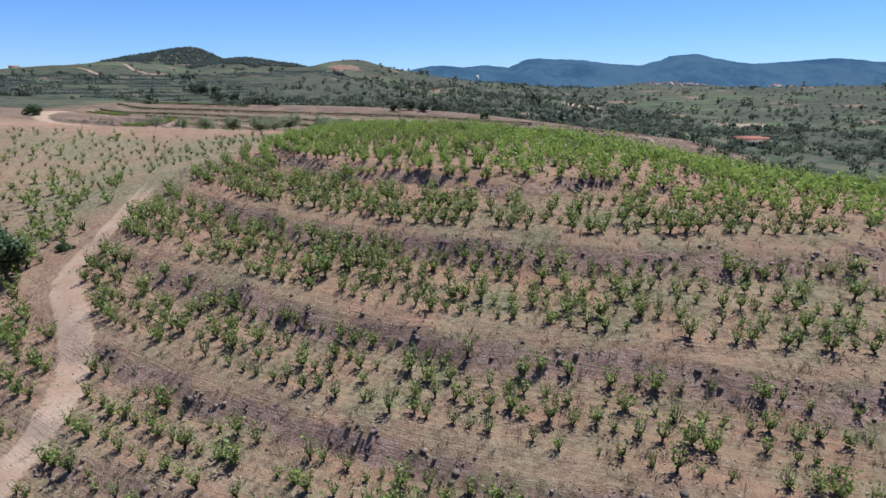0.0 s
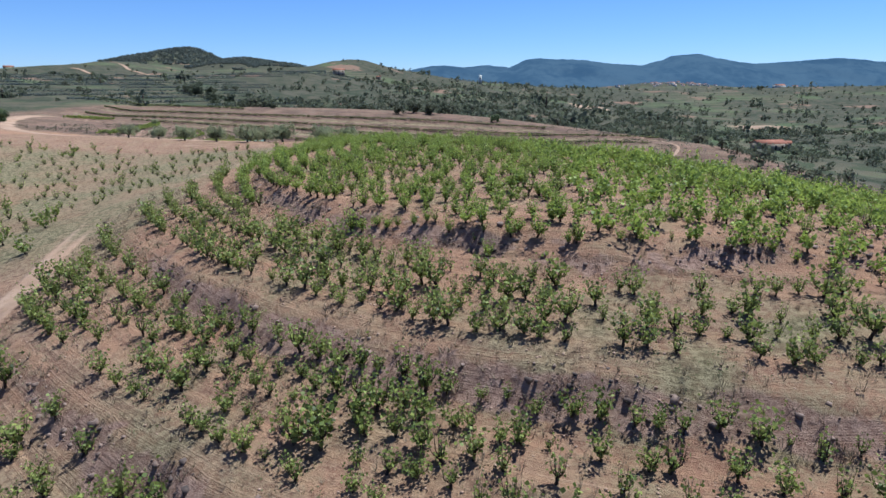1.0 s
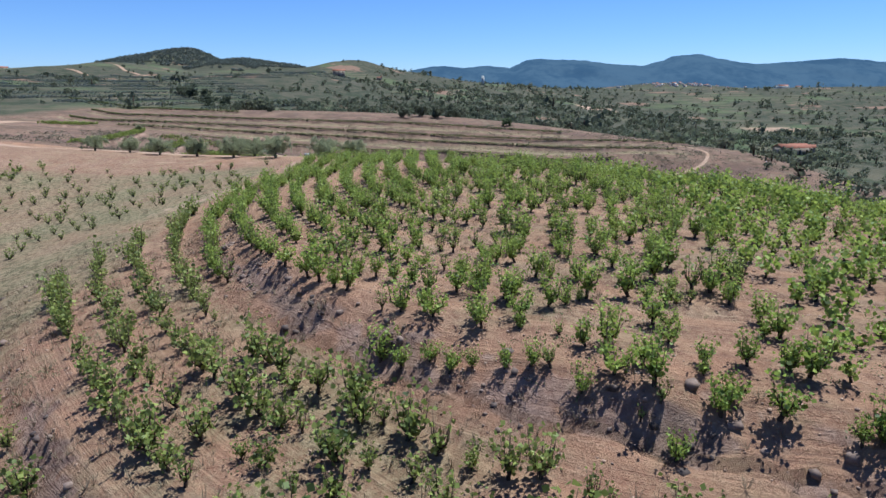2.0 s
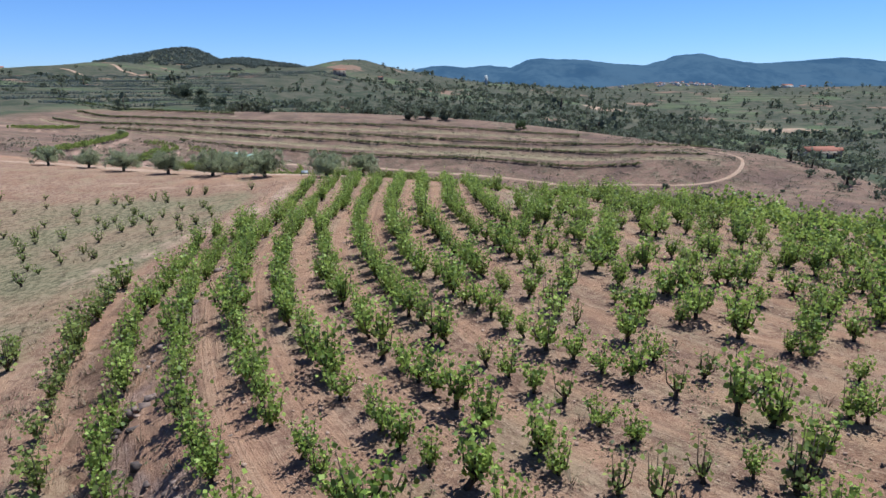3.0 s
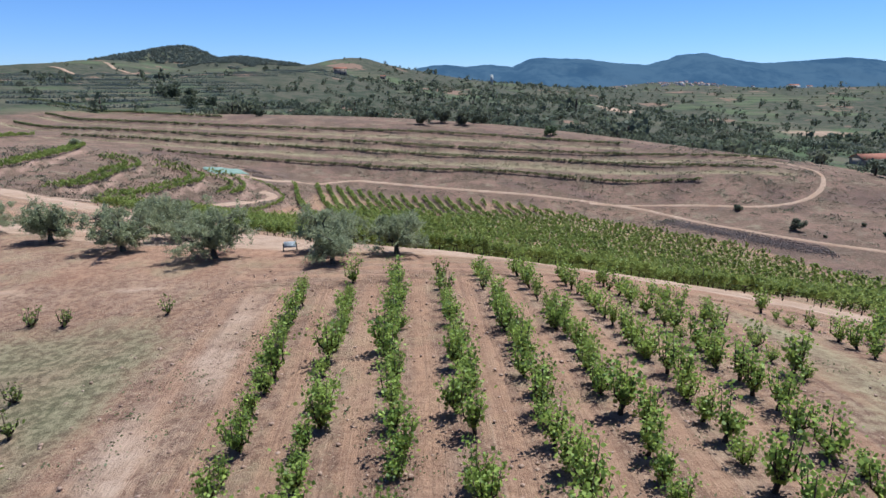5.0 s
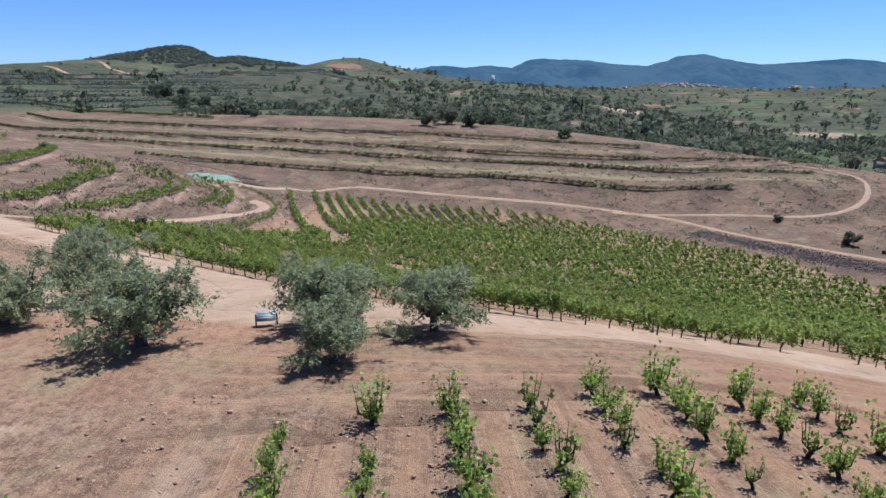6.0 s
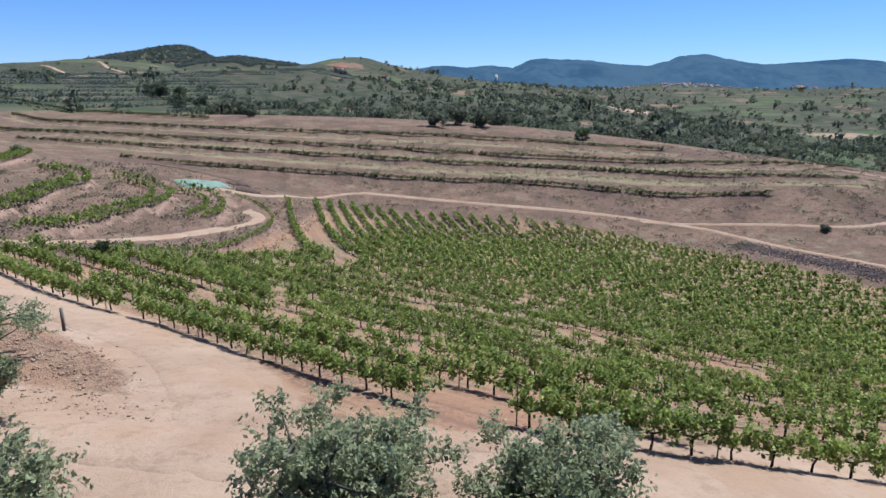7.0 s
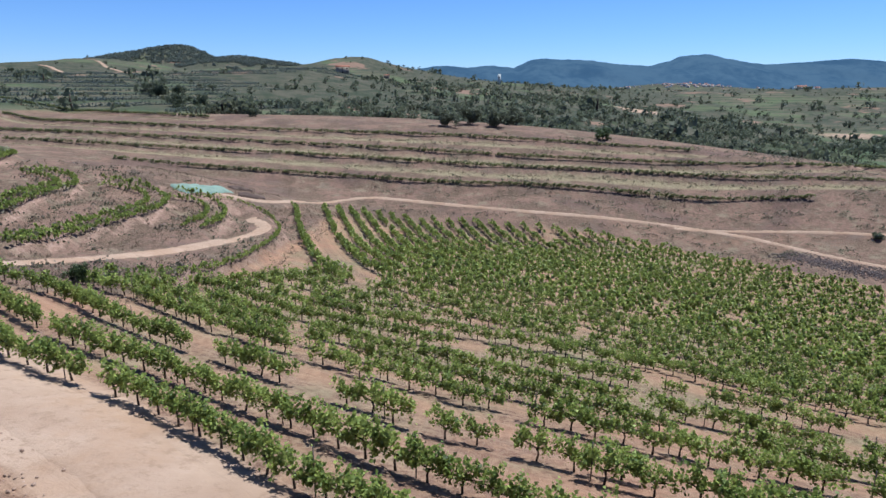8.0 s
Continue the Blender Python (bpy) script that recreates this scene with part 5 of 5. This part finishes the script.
TARP = plain_material("faded green sheet", (0.120, 0.172, 0.132), (0.168, 0.216, 0.168), 0.9, 0.7)
MULCH = plain_material("dark compost", (0.048, 0.029, 0.022), (0.083, 0.051, 0.038), 1.5)
draped("ground_sheet", (-83, -75.5, -72.5, -79), (257, 264.5, 262, 254.5), TARP, "faded green plastic sheet spread on the ground", "sheet", 0.5)
draped("compost_heap", (-72, -68, -67, -71), (262.5, 265.5, 264, 261), MULCH, "long dark heap of compost beside the track", "heap", 0.7)
draped("compost_heap", (-75, -72, -70.5, -73.5), (266, 269, 268, 264.8), MULCH, "low dark heap of compost beside the sheet", "heap", 0.6)


# ---- stones, clods and tufts ----
def stone_shape(r):
    v, f = box(-0.5, 0.5, -0.5, 0.5, -0.3, 0.4)
    return v * r.uniform(0.6, 1.2, (8, 3)) + r.normal(scale=0.08, size=(8, 3)), f, np.zeros(6, int)


def tuft_shape(r, n=12):
    a = r.uniform(0, 6.28, n)
    base = np.column_stack([np.cos(a), np.sin(a), 0 * a]) * r.uniform(0, 0.12, (n, 1))
    tip = base + np.column_stack([np.cos(a) * 0.13, np.sin(a) * 0.13, r.uniform(0.1, 0.3, n)])
    side = np.column_stack([-np.sin(a), np.cos(a), 0 * a]) * 0.009
    v = np.stack([base - side, base + side, tip + side * 0.4, tip - side * 0.4], 1).reshape(-1, 3)
    return v, np.arange(4 * n).reshape(-1, 4), np.zeros(n, int)


def spread(n, x0, x1, y0, y1, weight):
    xy = np.column_stack([rng.uniform(x0, x1, n), rng.uniform(y0, y1, n)])
    return xy[rng.random(n) < weight(xy[:, 0], xy[:, 1])]


def bank_near(x, y):
    s = plain_land(x, y) + ragged(x, y)
    return np.max([np.exp(-(((s - lv) / 0.22) ** 2)) for lv, _ in HILL_STEPS], axis=0) * hill_mask(x, y)


rocks = spread(90000, -40, 60, 14, 112, lambda x, y: 0.34 * bank_near(x, y) * (0.25 + 0.75 * (ripple(x, y, 3.2, 8) > 0.1)))
rocks = rocks[track_gap(rocks[:, 0], rocks[:, 1]) > 0.6]
stuff("bank_stones", [stone_shape(rng) for _ in range(8)], on_land(rocks, 0.0), rng.uniform(0, 6.28, len(rocks)), np.minimum(rng.gamma(1.8, 0.05, len(rocks)), 0.24) + 0.035, (STONE,), "broken dark slate stones on the terrace banks", "stones")
# broken slate, its colour darkened to stand in for shaded hollows in the banks
hollows = spread(70000, -40, 55, 14, 96, lambda x, y: 0.3 * bank_near(x, y) * (ripple(x, y, 4.0, 11) > 0.3))
hollows = hollows[track_gap(hollows[:, 0], hollows[:, 1]) > 0.8]
stuff("hollow_shade_rocks", [stone_shape(rng) for _ in range(8)], on_land(hollows, 0.05), rng.uniform(0, 6.28, len(hollows)), rng.uniform(0.1, 0.26, len(hollows)),
      (plain_material("slate darkened for shaded hollows", (0.040, 0.030, 0.027), (0.136, 0.096, 0.080), 2.5),), "slate rocks darkened to stand in for shaded hollows in the terrace bank", "rocks")
CLOD = plain_material("dry soil clods", (0.205, 0.122, 0.083), (0.320, 0.218, 0.160), 4.0)
clods = spread(28000, -34, 30, 22, 138, lambda x, y: 0.25 + 0.35 * (ripple(x, y, 4, 2) > 0))
stuff("soil_clods", [stone_shape(rng) for _ in range(6)], on_land(clods, 0.01), rng.uniform(0, 6.28, len(clods)), np.minimum(rng.gamma(2.0, 0.018, len(clods)), 0.07) + 0.025, (CLOD,), "loose stones and clods on the ploughed soil", "clods")
grass = np.vstack([
    spread(13000, -38, 50, 14, 92, lambda x, y: np.where(polyline_distance(x, y, TIER_EDGE) > 0, 0.75 * (ripple(x, y, 5, 3) > -0.35), 0.0)),
    spread(26000, -40, 60, 14, 112, lambda x, y: 0.4 * bank_near(x, y) + 0.03),
    spread(9000, -95, -52, 185, 275, lambda x, y: 0.6 + 0 * x),
])
grass = grass[track_gap(grass[:, 0], grass[:, 1]) > 0.6]
stuff("dry_grass", [tuft_shape(rng) for _ in range(8)], on_land(grass, 0.0), rng.uniform(0, 6.28, len(grass)), rng.uniform(0.5, 1.25, len(grass)), (DRY_GRASS,), "tufts of dry straw-coloured grass", "grass")
lip = np.vstack([along(shifted(l, o), 0.8, rng)[0] for l in SLOPE_ROWS[1:] for o in (-1.8,)])
lip = lip + rng.normal(scale=0.4, size=lip.shape)
clumps = [(*leaves(rng, rng.normal(scale=(0.55, 0.4, 0.06), size=(12, 3)) + (0, 0, 0.14), 0.26, 2.2, -0.6), np.zeros(12, int)) for _ in range(6)]
stuff("terrace_grass", clumps, on_land(lip, 0.0), rng.uniform(0, 6.28, len(lip)), rng.uniform(0.7, 1.3, len(lip)), (STRAW,), "tall dry grass along the terrace lips", "grass")
WEED_LEAF = leaf_material("weed leaf", (0.056, 0.064, 0.024), (0.104, 0.120, 0.048), (0.176, 0.184, 0.088), 0.4)
weeds = spread(24000, -36, 40, 14, 130, lambda x, y: 0.3 * (ripple(x, y, 6, 5) > 0.15))
sprigs = [(*leaves(rng, rng.normal(scale=(0.13, 0.13, 0.04), size=(12, 3)) + (0, 0, 0.05), 0.065, 1.4), np.zeros(12, int)) for _ in range(6)]
stuff("weeds", sprigs, on_land(weeds, 0.0), rng.uniform(0, 6.28, len(weeds)), rng.uniform(0.5, 1.3, len(weeds)),
      (WEED_LEAF,), "small green weeds between the vines", "weeds")
brush = np.vstack([
    spread(5200, -60, 100, 262, 345, lambda x, y: smooth(polyline_distance(x, y, BOTTOM), 1, 4) * (0.2 + 0.8 * (ripple(x, y, 9, 4) > 0.1))),
    spread(2600, -125, -56, 190, 262, lambda x, y: 0.2 + 0.6 * (ripple(x, y, 7, 2) > 0.1)),
    spread(1500, 62, 110, 180, 330, lambda x, y: 0.2 + 0.8 * (ripple(x, y, 9, 4) > 0.1)),
])
brush = brush[track_gap(brush[:, 0], brush[:, 1]) > 0.7]
sprays = [(*leaves(rng, rng.normal(scale=(0.34, 0.34, 0.1), size=(14, 3)) + (0, 0, 0.16), 0.22, 1.6, -0.3), np.zeros(14, int)) for _ in range(6)]
for name, some, label, leaf in (("dry_brush", brush[::2], "low brown dry brush on the slopes", leaf_material("dry brush", (0.058, 0.046, 0.036), (0.118, 0.092, 0.068), (0.200, 0.164, 0.112), 0.4)),
                                ("green_brush", brush[1::2][::2], "low grey-green scrub on the slopes", WOOD_LEAF)):
    stuff(name, sprays, on_land(some, 0.0), rng.uniform(0, 6.28, len(some)), rng.uniform(0.5, 1.5, len(some)), (leaf,), label, "brush")
gravel = spread(30000, -62, -30, 148, 176, lambda x, y: 0.8 * np.exp(-((polyline_distance(x, y, TRACKS["vineyard"][0]) + 5.2) / 2.2) ** 2))
stuff("roadside_gravel", [stone_shape(rng) for _ in range(5)], on_land(gravel, 0.0), rng.uniform(0, 6.28, len(gravel)), np.minimum(rng.gamma(2.0, 0.016, len(gravel)), 0.07) + 0.015, (CLOD,), "loose gravel and clods beside the track", "gravel")
rubble = spread(34000, 36, 66, 230, 268, lambda x, y: np.exp(-((polyline_distance(x, y, TRACKS["valley"][0]) + 4.5) / 2.2) ** 2))
stuff("rubble_slope", [stone_shape(rng) for _ in range(5)], on_land(rubble, 0.0), rng.uniform(0, 6.28, len(rubble)), rng.uniform(0.06, 0.24, len(rubble)), (plain_material("dark rock rubble", (0.036, 0.027, 0.026), (0.120, 0.084, 0.076), 3.0),), "dark loose rock rubble below the track", "rubble")
